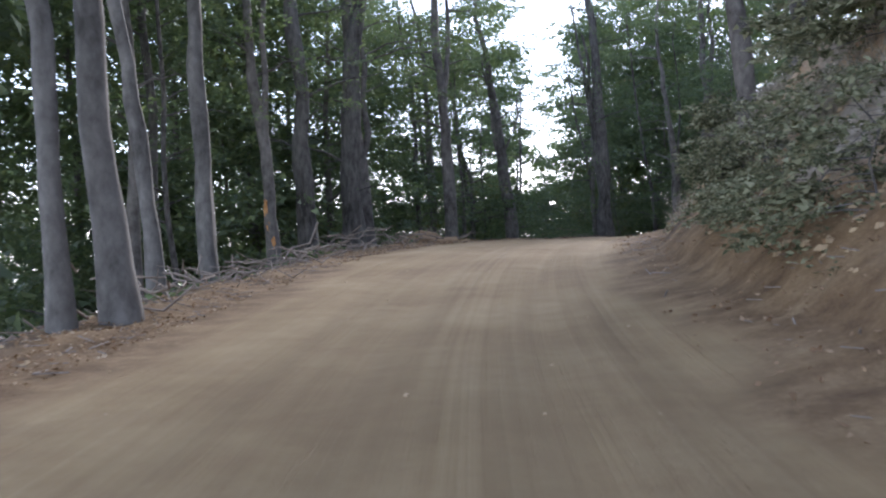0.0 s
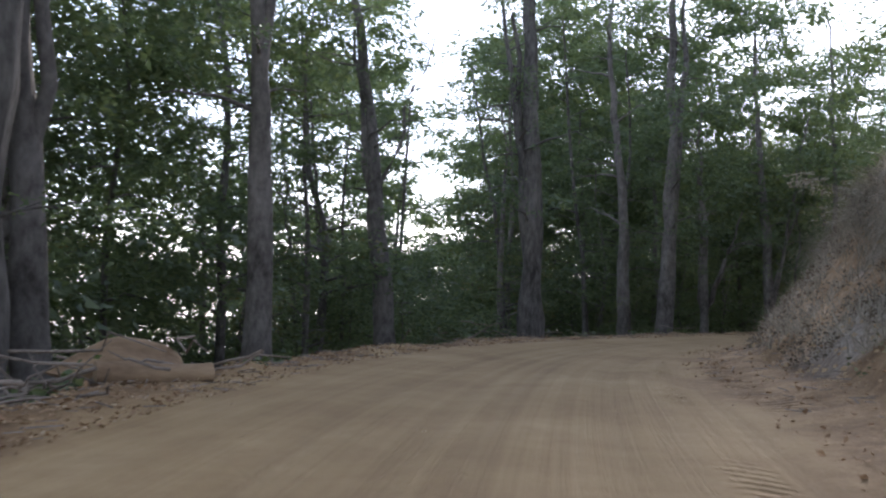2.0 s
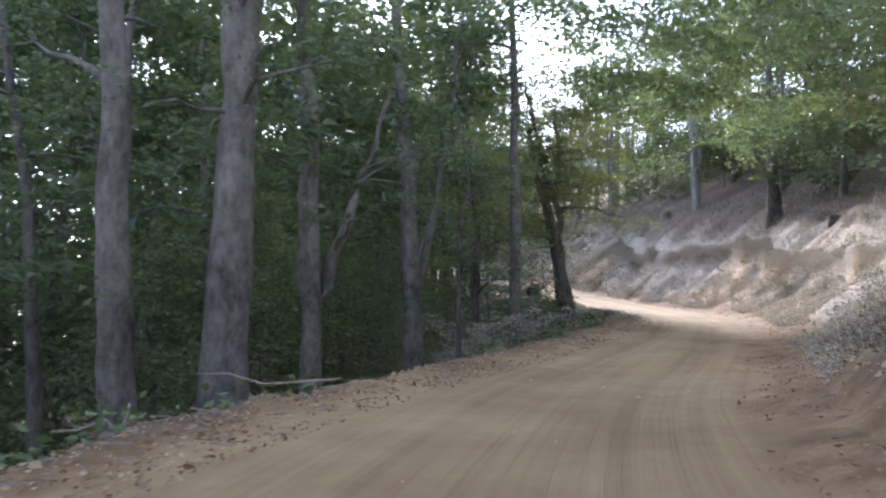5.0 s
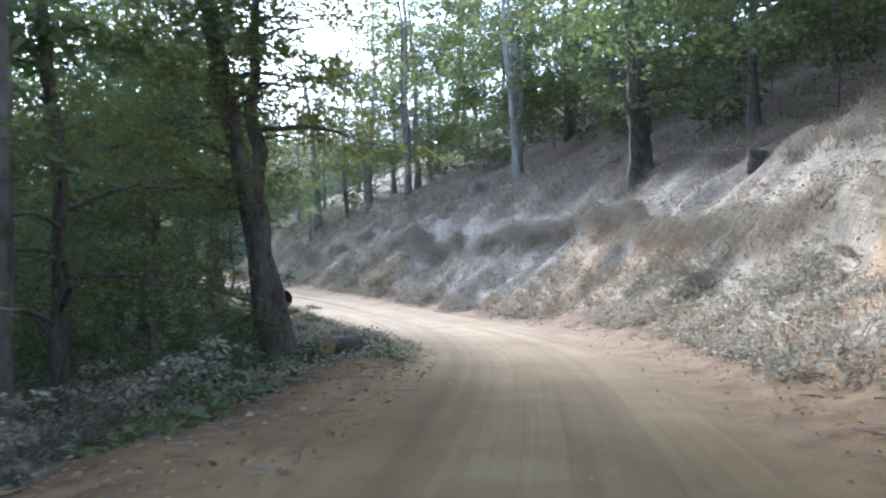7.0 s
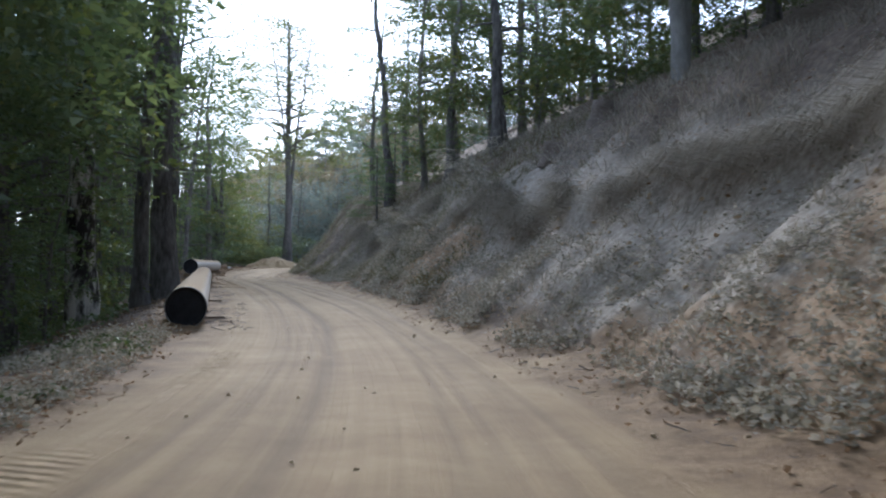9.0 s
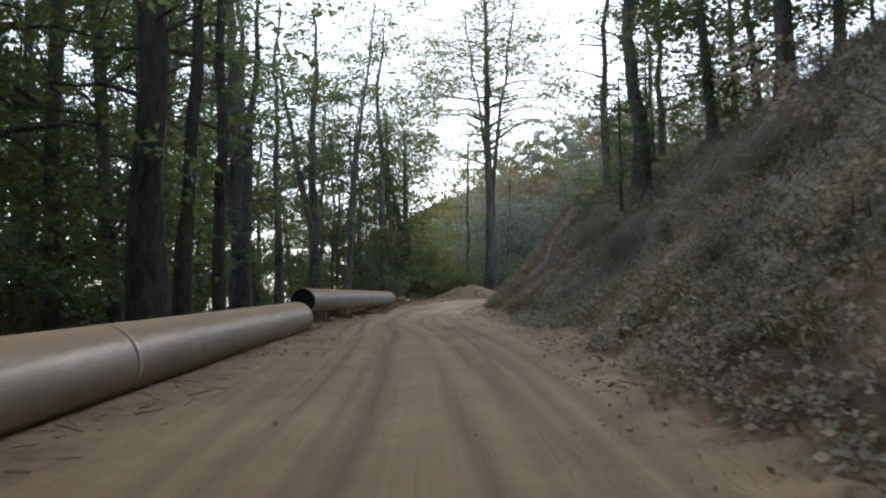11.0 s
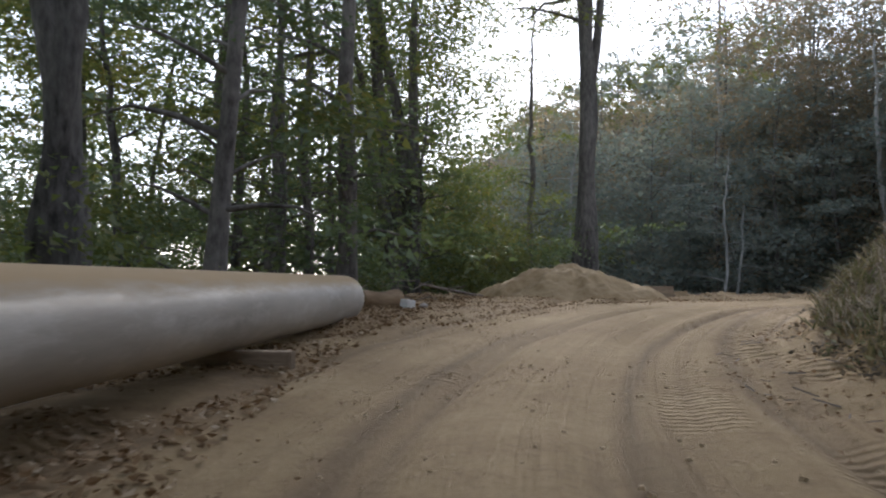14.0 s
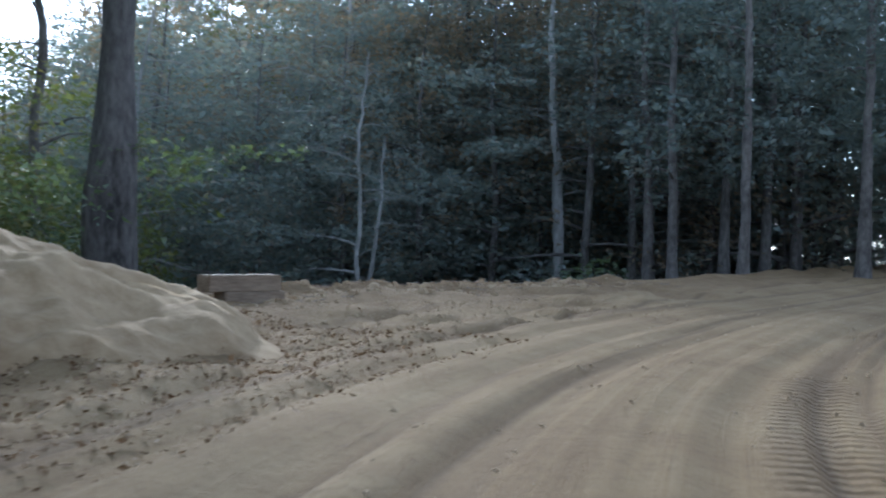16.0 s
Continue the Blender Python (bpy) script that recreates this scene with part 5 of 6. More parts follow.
# ---- pipes ----
def steel_pipe(ax, ay, az, bx, by, bz, radius, label):
    """A long coated steel pipe from a to b (middles of its ends), capped black at the near end."""
    root = tagged(new("steel_pipe"), label, "pipe", "line pipes")
    A, B = Vector((ax, ay, az)), Vector((bx, by, bz))
    length = (B - A).length
    root.matrix_world = Matrix.Translation(A) @ (B - A).to_track_quat("X", "Z").to_matrix().to_4x4()
    n, wall = 48, 0.022
    a = np.linspace(0, 2 * np.pi, n, endpoint=False)
    ring = np.stack([0 * a, np.cos(a), np.sin(a)], 1)
    prof = [(0.14, radius - wall), (0.0, radius - wall), (0.0, radius - 0.004), (0.006, radius)]
    prof += [(x, radius) for x in np.linspace(0.2, length - 0.2, 24)]
    prof += [(length - 0.006, radius), (length, radius - 0.004), (length, radius - wall), (length - 0.14, radius - wall)]
    v = np.concatenate([ring * [1, q, q] + [x, 0, 0] for x, q in prof])
    i, j = np.meshgrid(np.arange(len(prof) - 1), np.arange(n), indexing="ij")
    j2 = (j + 1) % n
    f = np.stack([i * n + j, i * n + j2, (i + 1) * n + j2, (i + 1) * n + j], -1).reshape(-1, 4)[:, ::-1]
    body = part("tube", mesh("tube", v, f, PIPE_COAT, True), root)
    for x in (length * 0.5,):
        prof = [(x - 0.10, radius + 0.001), (x - 0.09, radius + 0.007), (x + 0.09, radius + 0.007), (x + 0.10, radius + 0.001)]
        v = np.concatenate([ring * [1, q, q] + [p, 0, 0] for p, q in prof])
        i, j = np.meshgrid(np.arange(3), np.arange(n), indexing="ij")
        j2 = (j + 1) % n
        f = np.stack([i * n + j, i * n + j2, (i + 1) * n + j2, (i + 1) * n + j], -1).reshape(-1, 4)[:, ::-1]
        part("weld_band", mesh("weld_band", v, f, PIPE_COAT, True), body, "raised band over the girth weld")
    for x, way in ((0.05, 1), (length - 0.05, -1)):
        bm = bmesh.new()
        rings = []
        for q, dx in ((radius - wall - 0.002, 0.0), (radius * 0.80, 0.02), (radius * 0.78, 0.035), (radius * 0.3, 0.04)):
            rings.append([bm.verts.new((x + dx * way, q * math.cos(t), q * math.sin(t))) for t in a])
        for p, q in zip(rings, rings[1:]):
            for k in range(n):
                bm.faces.new((p[k], p[(k + 1) % n], q[(k + 1) % n], q[k]))
        bm.faces.new(rings[-1])
        part("end_cap", from_bm(bm, "end_cap", PIPE_END, False), root, "recessed black end cap")
    prof = [(0.0, radius - wall + 0.001), (-0.004, radius - wall + 0.003), (-0.004, radius - 0.001), (0.03, radius + 0.002)]
    v = np.concatenate([ring * [1, q, q] + [p, 0, 0] for p, q in prof])
    i, j = np.meshgrid(np.arange(3), np.arange(n), indexing="ij")
    j2 = (j + 1) % n
    f = np.stack([i * n + j, i * n + j2, (i + 1) * n + j2, (i + 1) * n + j], -1).reshape(-1, 4)[:, ::-1]
    part("bevelled_rim", mesh("bevelled_rim", v, f, STEEL, True), body, "bare metal rim")
    return A, B


PIPE_R = 0.535
near_pipe = steel_pipe(57.66, 124.46, 1.33, 70.55, 161.2, 2.05, PIPE_R, "cream-coated steel pipe with black end cap on timber blocks")
far_pipe = steel_pipe(72.57, 169.95, 2.66, 86.46, 204.03, 2.97, PIPE_R, "cream-coated steel pipe dusted with sand on timber blocks")


def support(pipe, f, wide=1.5, over=0.25):
    """Stacked sawn timbers under a pipe, across it."""
    A, B = pipe
    p = A.lerp(B, f)
    turn = math.degrees(math.atan2(B.y - A.y, B.x - A.x)) + 90
    g = ground_z(p.x, p.y)
    top = p.z - PIPE_R + 0.02
    layers = max(1, round((top - g) / 0.2))
    high = max(0.1, (top - g + 0.06) / layers)
    for k in range(layers):
        me = from_bm(box((wide * (1 - 0.12 * k), 0.24, high - 0.004), bevel=0.015), "timber_block", TIMBER)
        ob = tagged(new("timber_block", me), "sawn timber block under the pipe", "timber", "pipe supports")
        side = Vector((math.cos(radians(turn)), math.sin(radians(turn)), 0))
        q = p - side * (over * (1 - 0.6 * k))
        ob.matrix_world = pose(q.x, q.y, g - 0.06 + k * high, 0, 0, turn + float(rng.uniform(-5, 5)))


for f in (0.08, 0.33, 0.9):
    support(near_pipe, f)
for f in (0.04, 0.23, 0.72):
    support(far_pipe, f)


def skid(x, y, dx, dy, length, r, seed, label, name="log", mat=None, z=None, rise=0.0):
    """A lying log or pole."""
    q = np.random.default_rng(seed)
    k = np.linspace(0, 1, 9)
    way = np.array([dx, dy]) / math.hypot(dx, dy)
    pts = np.array([[x + way[0] * length * u, y + way[1] * length * u, 0] for u in k])
    pts[:, :2] += q.normal(0, 0.012 * length, (9, 2)) * np.sin(np.pi * k)[:, None]
    za, zb = ground_z(*pts[0, :2]), ground_z(*pts[-1, :2])
    pts[:, 2] = za + (zb + rise - za) * k + r * 0.8 + (0 if z is None else z)
    org = pts[0].copy()
    v, f = tube(pts - org, r * (1 - 0.35 * k), 9, 0.2, seed)
    s = Shape()
    s.add(v, f)
    for end, rad, sgn in ((0, r, 1), (8, r * 0.65, -1)):
        ctr = (pts - org)[end]
        ring = v[end * 9:end * 9 + 9]
        vv = np.concatenate([ring, ctr[None]])
        s.add(vv, [[9, (j + 1) % 9, j, j] if False else [9, j, (j + 1) % 9, (j + 1) % 9] for j in range(9)])
    me = s.mesh(name, mat or DEADWOOD)
    ob = tagged(new(name, me), label, "log" if r > 0.06 else "branch")
    ob.location = org
    return ob


skid(71.6, 171.2, 0.37, 0.93, 6.0, 0.10, 3, "long round pole lying beside the pipe", "pole")
skid(72.3, 170.0, 0.40, 0.92, 5.0, 0.08, 4, "long round pole lying beside the pipe", "pole")
skid(71.3, 165.5, 0.3, 0.95, 7.0, 0.08, 6, "long round pole lying beside the pipe", "pole")
skid(74.3, 173.2, 0.37, 0.93, 3.2, 0.09, 5, "squared timber lying beside the pipe", "pole", TIMBER)


# ---- heap of sand, blocks, stones ----
def sand_heap():
    n, k = 150, 46
    a = np.linspace(0, 2 * np.pi, n, endpoint=False)
    q = np.linspace(0, 1, k)
    A, Q = np.meshgrid(a, q, indexing="ij")
    R = 1 + 0.14 * bumps(np.cos(A) * 2, np.sin(A) * 2, 0.8, 5)
    X, Y = 4.2 * R * Q * np.cos(A), 4.2 * R * Q * np.sin(A)
    far = np.sqrt(((X + 0.2) / 4.0) ** 2 + (Y / 4.0) ** 2 + 0.02)
    cone = 1.62 * np.clip(1 - far, 0, 1) ** 0.92
    top = (cone + 1.12 - np.sqrt((cone - 1.12) ** 2 + 0.05)) / 2 * (1 + 0.06 * bumps(X, Y, 1.5, 2))
    furrow = 0.15 * bumps(A * 7, Q * 1.2, 1.0, 12) * fade(Q, 0.1, 0.4)
    Z = top + (0.10 * rough(X, Y, 1.0, 8, 3) + 0.075 * rough(X, Y, 0.42, 9, 2) + furrow) * fade(1 - Q, 0, 0.2) - 0.22 * fade(Q, 0.9, 1.0)
    turn = radians(-27)
    cx, cy = 98.5, 216.5
    x, y = cx + X * math.cos(turn) - Y * math.sin(turn), cy + X * math.sin(turn) + Y * math.cos(turn)
    g = np.array([ground_z(float(p), float(t)) for p, t in zip(x.ravel(), y.ravel())]).reshape(x.shape)
    z0 = ground_z(cx, cy)
    v = np.stack([x - cx, y - cy, g + Z - z0], -1).reshape(-1, 3)
    i, j = np.meshgrid(np.arange(n), np.arange(k - 1), indexing="ij")
    i2 = (i + 1) % n
    f = np.stack([i * k + j, i * k + j + 1, i2 * k + j + 1, i2 * k + j], -1).reshape(-1, 4)
    ob = tagged(new("sand_mound", mesh("sand_mound", v, f, SAND, True)), "furrowed heap of loose tan sand tipped at the roadside", "sand mound")
    ob.location = (cx, cy, z0)


sand_heap()


def block(x, y, z, size, turn, mat, label, name="timber_beam", category="timber"):
    ob = tagged(new(name, from_bm(box(size, bevel=0.02), name, mat)), label, category)
    ob.matrix_world = pose(x, y, z, 0, 0, turn)
    return ob


bz = ground_z(105.1, 221.2) - 0.09
block(105.25, 221.2, bz, (1.6, 0.42, 0.34), 10, TIMBER, "squared timber beam under another one")
block(105.0, 221.2, bz + 0.34, (1.85, 0.44, 0.34), 8, TIMBER, "squared timber beam with a pale top, stacked on another")


def boulder(name, x, y, size, seed, label, mat=None, turn=0, sink=0.2):
    bm = bmesh.new()
    bmesh.ops.create_icosphere(bm, subdivisions=3, radius=0.5)
    q = np.random.default_rng(seed)
    cuts = [(Vector(q.normal(0, 1, 3)).normalized(), q.uniform(0.26, 0.4)) for _ in range(14)]
    for v in bm.verts:
        for nrm, lim in cuts:
            over = v.co.dot(nrm) - lim
            if over > 0:
                v.co -= nrm * over * 0.85
        v.co += Vector(q.normal(0, 0.008, 3))
    bmesh.ops.scale(bm, vec=size, verts=bm.verts)
    ob = tagged(new(name, from_bm(bm, name, mat or STONE, True)), label, "rock")
    ob.matrix_world = pose(x, y, ground_z(x, y) + size[2] * (0.5 - sink), 0, 0, turn)
    return ob


boulder("boulder", -3.6, 42.0, (1.0, 0.8, 0.5), 4, "pale boulder half buried in brushwood", turn=40)
WHITE_STONE = simple("white_stone", (0.55, 0.54, 0.51), (0.8, 0.79, 0.75), 9)
white = tagged(new("stone_block", from_bm(box((0.36, 0.26, 0.27), bevel=0.02), "stone_block", WHITE_STONE)), "white squared stone block on the leaf litter", "rock")
white.matrix_world = pose(88.8, 206.5, ground_z(88.8, 206.5) - 0.04, 6, 4, 35)
boulder("stone", 89.3, 206.6, (0.3, 0.25, 0.2), 6, "small pale stone on the leaf litter")


def stump(x, y, r, h, seed, label, mat=None):
    s = Shape()
    z = np.array([-0.3, 0.0, 0.12, h * 0.6, h, h])
    rad = np.array([1.5, 1.4, 1.1, 1.0, 0.97, 0.02]) * r
    s.add(*tube(np.stack([0 * z, 0 * z, z + [0, 0, 0, 0, 0, 0.02]], 1), rad, 14, 0.3, seed))
    ob = tagged(new("tree_stump", s.mesh("tree_stump", mat or BARK_DARK)), label, "stump")
    ob.location = (x, y, ground_z(x, y))
    return ob


CUT_WOOD = simple("sawn_beech_end", (0.22, 0.15, 0.09), (0.44, 0.32, 0.2), 9.0, 0.85, 0.4, 0.01)


def log_section(x, y, r, length, turn, seed, label, bark=None, lift=0.0):
    """A short thick log on its side with sawn ends."""
    root = tagged(new("log_section"), label, "log")
    k = np.linspace(-0.5, 0.5, 7)
    s = Shape()
    s.add(*tube(np.stack([k * length, 0.04 * np.sin(5 * k + seed), 0 * k], 1), r * (1 + 0.06 * np.cos(4 * k + seed)), 16, 0.28, seed))
    part("bark", s.mesh("bark", bark or BARK_DARK), root)
    for sgn, ends in ((-1, slice(0, 16)), (1, slice(-16, None))):
        ring = s.v[0][ends]
        mid = ring.mean(0) + [sgn * 0.015, 0, 0]
        rim = mid + (ring - mid) * 0.5 + [sgn * 0.012, 0, 0]
        v = np.concatenate([ring, rim, mid[None]])
        q = np.arange(16)
        f = np.concatenate([np.stack([q, (q + 1) % 16, 16 + (q + 1) % 16, 16 + q], 1), np.stack([16 + q, 16 + (q + 1) % 16, 0 * q + 32, 0 * q + 32], 1)])
        bm = bmesh.new()
        vs = [bm.verts.new(p) for p in v]
        for face in f:
            ids = list(dict.fromkeys(int(c) for c in face))
            bm.faces.new([vs[c] for c in ids])
        part("sawn_end", from_bm(bm, "sawn_end", CUT_WOOD, False), root, "pale sawn end grain")
    root.matrix_world = pose(x, y, ground_z(x, y) + r * 0.75 + lift, 0, 0, turn)
    return root


log_section(88.4, 207.7, 0.25, 1.1, 8, 3, "thick brown log section lying beyond the pipe end", ROTTEN)
log_section(87.3, 208.0, 0.22, 0.9, -8, 5, "thick grey log section lying beyond the pipe end", BARK)
boulder("broken_log", -1.45, 40.6, (2.1, 0.95, 0.95), 21, "rotten brown broken log among brushwood at the road edge", ROTTEN, 14, 0.2).data.shade_flat()
log_section(-0.75, 39.6, 0.16, 1.5, 18, 9, "split slab of rotten wood beside the broken log", ROTTEN)
stump(73.3, 126.5, 0.42, 0.75, 6, "weathered grey stump on the bank", DEADWOOD)
stump(72.2, 128.0, 0.3, 0.6, 7, "weathered grey stump on the bank", DEADWOOD)
stump(58.6, 96.5, 0.26, 0.4, 8, "dark stump on the bank slope", BARK_DARK)
log_section(42.75, 96.75, 0.2, 1.35, 28, 11, "dark log section lying at the foot of the bend tree")
skid(95.6, 217.2, -0.95, -0.1, 3.2, 0.07, 12, "bare crooked branch lying at the road edge", "fallen_branch", rise=0.35)
skid(93.0, 216.2, 0.9, 0.4, 1.8, 0.05, 13, "bare branch lying at the road edge", "fallen_branch")
skid(74.4, 136.5, 0.6, 0.9, 5.0, 0.08, 14, "fallen pole lying on the bank", "fallen_branch")


def brush_pile(s0, s1, d0, count, seed, label):
    """Heaped dead branches along the edge, one tangled mass."""
    q = np.random.default_rng(seed)
    shape = Shape()
    cx, cy, cz = at_sd((s0 + s1) / 2, d0)
    for _ in range(count):
        s, d = q.uniform(s0, s1), d0 + q.normal(0, 0.75)
        x, y, z = at_sd(s, d)
        turn, length = q.uniform(0, 6.28), q.uniform(0.5, 2.4)
        way = np.array([math.cos(turn), math.sin(turn), q.normal(0.0, 0.22)])
        k = np.linspace(-0.5, 0.5, 5)[:, None]
        p = np.array([x - cx, y - cy, z - cz + abs(q.normal(0.10, 0.22))]) + k * length * way + q.normal(0, 0.05 * length, (5, 3))
        rad = q.uniform(0.008, 0.032)
        shape.add(*tube(p, rad * np.array([1, 0.95, 0.8, 0.6, 0.3]), 5))
    ob = tagged(new("brush_pile", shape.mesh("brush_pile", DEADWOOD)), label, "brushwood", kind="stuff")
    ob.location = (cx, cy, cz)


brush_pile(14, 23, -6.3, 80, 1, "heap of grey dead branches along the road edge")
brush_pile(22, 31, -6.2, 110, 2, "heap of grey dead branches along the road edge")
brush_pile(33, 40, -6.9, 170, 3, "heap of dead branches round the boulder")
brush_pile(46, 58, -5.6, 14, 4, "scattered dead branches on the road edge")
brush_pile(58, 72, -5.0, 12, 5, "scattered dead branches on the road edge")
brush_pile(186, 198, -7.2, 120, 6, "tangle of dead branches under the trees")
brush_pile(184, 196, -6.2, 70, 8, "tangle of dead branches beside the pipe end")
brush_pile(228, 236, -11.0, 30, 7, "dead branches by the sand heap")


# ---- scattered ground cover ----
def scatter(name, label, category, material, count, s_rng, d_fn, seed, size, tall, kind="leaf", patch=3.0, thresh=-0.2, per=1):
    """Many small leaves, blades or clods over a stretch; patchy."""
    q = np.random.default_rng(seed)
    s = q.uniform(*s_rng, count)
    d = d_fn(s, q)
    keep = bumps(s, d, patch, seed) > thresh
    s, d = s[keep], d[keep]
    xy = plan_xy(s, d)
    z = ground_height(s, d) + relief(s, d)
    p = np.concatenate([xy, z[:, None]], 1)
    n = len(p)
    if kind == "flat":
        way = np.concatenate([q.normal(0, 1, (n, 2)), q.normal(0, 0.25, (n, 1))], 1)
        v, f = leaf_quads(p + [0, 0, 0.03], way, size, np.array([[0, 0, 1.0]]), q, 0.5)
    elif kind == "blade":
        p = np.repeat(p, per, 0) + q.normal(0, 0.05, (n * per, 3)) * [1, 1, 0]
        n = len(p)
        lean = q.normal(0, 0.85, (n, 2))
        h = (tall * q.uniform(0.5, 1.3, n))[:, None]
        side = q.normal(0, 1, (n, 3)) * [1, 1, 0]
        side = side / np.linalg.norm(side, axis=1)[:, None] * size * q.uniform(0.6, 1.3, (n, 1))
        mid = p + np.concatenate([lean * h * 0.35, h * 0.6], 1)
        tip = p + np.concatenate([lean * h * 1.1, h * 0.85], 1)
        v = np.stack([p - side, p + side, mid + side * 0.8, mid - side * 0.8, mid - side * 0.8, mid + side * 0.8, tip + side * 0.1, tip - side * 0.1], 1).reshape(-1, 3)
        f = np.arange(len(v)).reshape(-1, 4)
    else:
        p = np.repeat(p, per, 0)
        n = len(p)
        p = p + np.concatenate([q.normal(0, tall * 0.55, (n, 2)), np.abs(q.normal(0, tall * 0.5, (n, 1)))], 1)
        way = np.concatenate([q.normal(0, 1, (n, 2)), q.normal(0.1, 0.35, (n, 1))], 1)
        v, f = leaf_quads(p, way, size, np.array([[0, 0, 1.0]]), q)
    tagged(new(name, mesh(name, v, f, material)), label, category, kind="stuff")


def bank(lo, hi):
    return lambda s, q: toe_right(s) + lo + (hi - lo) * q.random(len(s)) ** 1.4


def verge(lo, hi):
    return lambda s, q: -edge_left(s) + lo + (hi - lo) * q.random(len(s))


def shoulder(lo, hi):
    return lambda s, q: toe_right(s) - hi + (hi - lo) * q.random(len(s)) ** 0.8


scatter("dry_grass", "dry straw-coloured grass on the cut bank", "grass", STRAW, 11000, (-4, 226), bank(0.2, 9.5), 21, 0.012, 0.36, "blade", 2.4, -0.15, 3)


def turf_fringe(count, s_rng, seed):
    """Long dry grass and roots that hang from the overhanging turf."""
    q = np.random.default_rng(seed)
    s = q.uniform(*s_rng, count)
    d = toe_right(s) + 0.5 * bumps(s, 0 * s, 7.0, 5) + turf_rim(s) + q.uniform(-0.05, 0.5, count)
    keep = bumps(s, 0 * s, 3.0, seed) > -0.45
    s, d = s[keep], d[keep]
    p = np.concatenate([plan_xy(s, d), (ground_height(s, d) + relief(s, d))[:, None]], 1)
    out = plan_xy(s, d - 1) - plan_xy(s, d)
    n = len(p)
    h = q.uniform(0.3, 1.0, (n, 1))
    side = np.stack([-out[:, 1], out[:, 0], 0 * s], 1) * 0.013 * q.uniform(0.6, 1.5, (n, 1))
    lean = q.normal(0, 0.42, (n, 2))
    mid = p + np.concatenate([out * h * 0.45 + lean * h, 0.12 * h], 1)
    tip = p + np.concatenate([out * h * 0.75 + lean * h * 2, -0.75 * h], 1)
    v = np.stack([p - side, p + side, mid + side, mid - side, mid - side, mid + side, tip + side * 0.2, tip - side * 0.2], 1).reshape(-1, 3)
    tagged(new("hanging_grass", mesh("hanging_grass", v, np.arange(len(v)).reshape(-1, 4), STRAW)), "long dry grass hanging over the bank's rim", "grass", kind="stuff")


scatter("dry_grass", "shaggy dry grass on the last stretch of bank", "grass", STRAW, 3200, (160, 226), bank(0.3, 6.5), 40, 0.011, 0.34, "blade", 2.0, -0.5, 3)
scatter("bank_weeds", "dusty olive weeds on the last stretch of bank", "weeds", SILVER, 1500, (160, 226), bank(0.0, 5.0), 42, 0.10, 0.18, "leaf", 2.4, -0.1, 9)
scatter("dry_grass", "olive tufts of grass on the last stretch of bank", "grass", OLIVE, 10000, (150, 228), bank(0.2, 7.5), 55, 0.012, 0.3, "blade", 2.2, -0.35, 3)
turf_fringe(18500, (70, 198), 31)
scatter("bank_weeds", "dead brown weeds on the last stretch of bank", "weeds", DEAD_WEED, 1500, (186, 226), bank(0.0, 5.5), 57, 0.09, 0.2, "leaf", 2.2, -0.2, 10)
scatter("bank_weeds", "dusty bramble leaves matted over the cut bank", "weeds", DUSTY, 3500, (74, 192), bank(0.0, 4.2), 50, 0.085, 0.2, "leaf", 2.6, 0.0, 12)
scatter("bank_weeds", "dead stalks and brown leaves on the first cut bank", "weeds", DEAD_WEED, 1500, (42, 74), bank(0.2, 4.0), 51, 0.08, 0.2, "leaf", 2.2, -0.2, 10)
scatter("dry_grass", "matted dry grass on the first cut bank", "grass", STRAW, 4000, (40, 74), bank(0.5, 5.0), 52, 0.011, 0.3, "blade", 2.0, -0.5, 3)
turf_fringe(7000, (14, 72), 35)
scatter("bank_weeds", "dead brown weeds crowding the foot of the bank before the bend", "weeds", DEAD_WEED, 1500, (54, 84), bank(0.2, 2.6), 53, 0.075, 0.2, "leaf", 2.0, -0.35, 14)
scatter("dry_grass", "dry grass crowding the foot of the bank before the bend", "grass", STRAW, 3000, (54, 84), bank(0.2, 3.0), 54, 0.011, 0.22, "blade", 2.0, -0.5, 3)
scatter("dry_grass", "tufts of dry grass on the rim of the cut bank", "grass", STRAW, 4200, (4, 68), bank(1.8, 6.0), 39, 0.011, 0.38, "blade", 2.2, -0.3, 3)
scatter("dry_grass", "long dry grass hanging over the bank's rim", "grass", STRAW, 5000, (90, 226), bank(4.5, 9.0), 22, 0.014, 0.5, "blade", 3.0, -0.3, 3)
scatter("bank_weeds", "dusty grey-green weeds growing on the bank", "weeds", DUSTY, 4200, (74, 192), bank(-0.2, 6.5), 23, 0.08, 0.2, "leaf", 3.0, -0.05, 17)
scatter("bank_weeds", "silvery dusty leaves of low plants on the bank", "weeds", SILVER, 450, (2, 40), bank(0.0, 2.6), 37, 0.085, 0.2, "leaf", 2.2, 0.0, 14)
scatter("bank_weeds", "dusty leafy bramble at the foot of the bank", "weeds", DUSTY, 2400, (96, 190), bank(-0.5, 2.4), 24, 0.095, 0.26, "leaf", 2.6, -0.1, 24)
scatter("verge_herbs", "low green herbs on the inner verge", "weeds", GREEN_HERB, 1300, (106, 138), verge(-5.0, 0.7), 25, 0.11, 0.14, "leaf", 2.4, -0.3, 14)
scatter("verge_herbs", "low undergrowth below the road edge", "weeds", GREEN_HERB, 2600, (-4, 112), verge(-7, -0.6), 26, 0.18, 0.3, "leaf", 2.8, 0.0, 12)
scatter("verge_herbs", "low undergrowth behind the pipes", "weeds", GREEN_HERB, 1800, (142, 232), verge(-9, -1.5), 27, 0.18, 0.3, "leaf", 2.8, 0.0, 12)
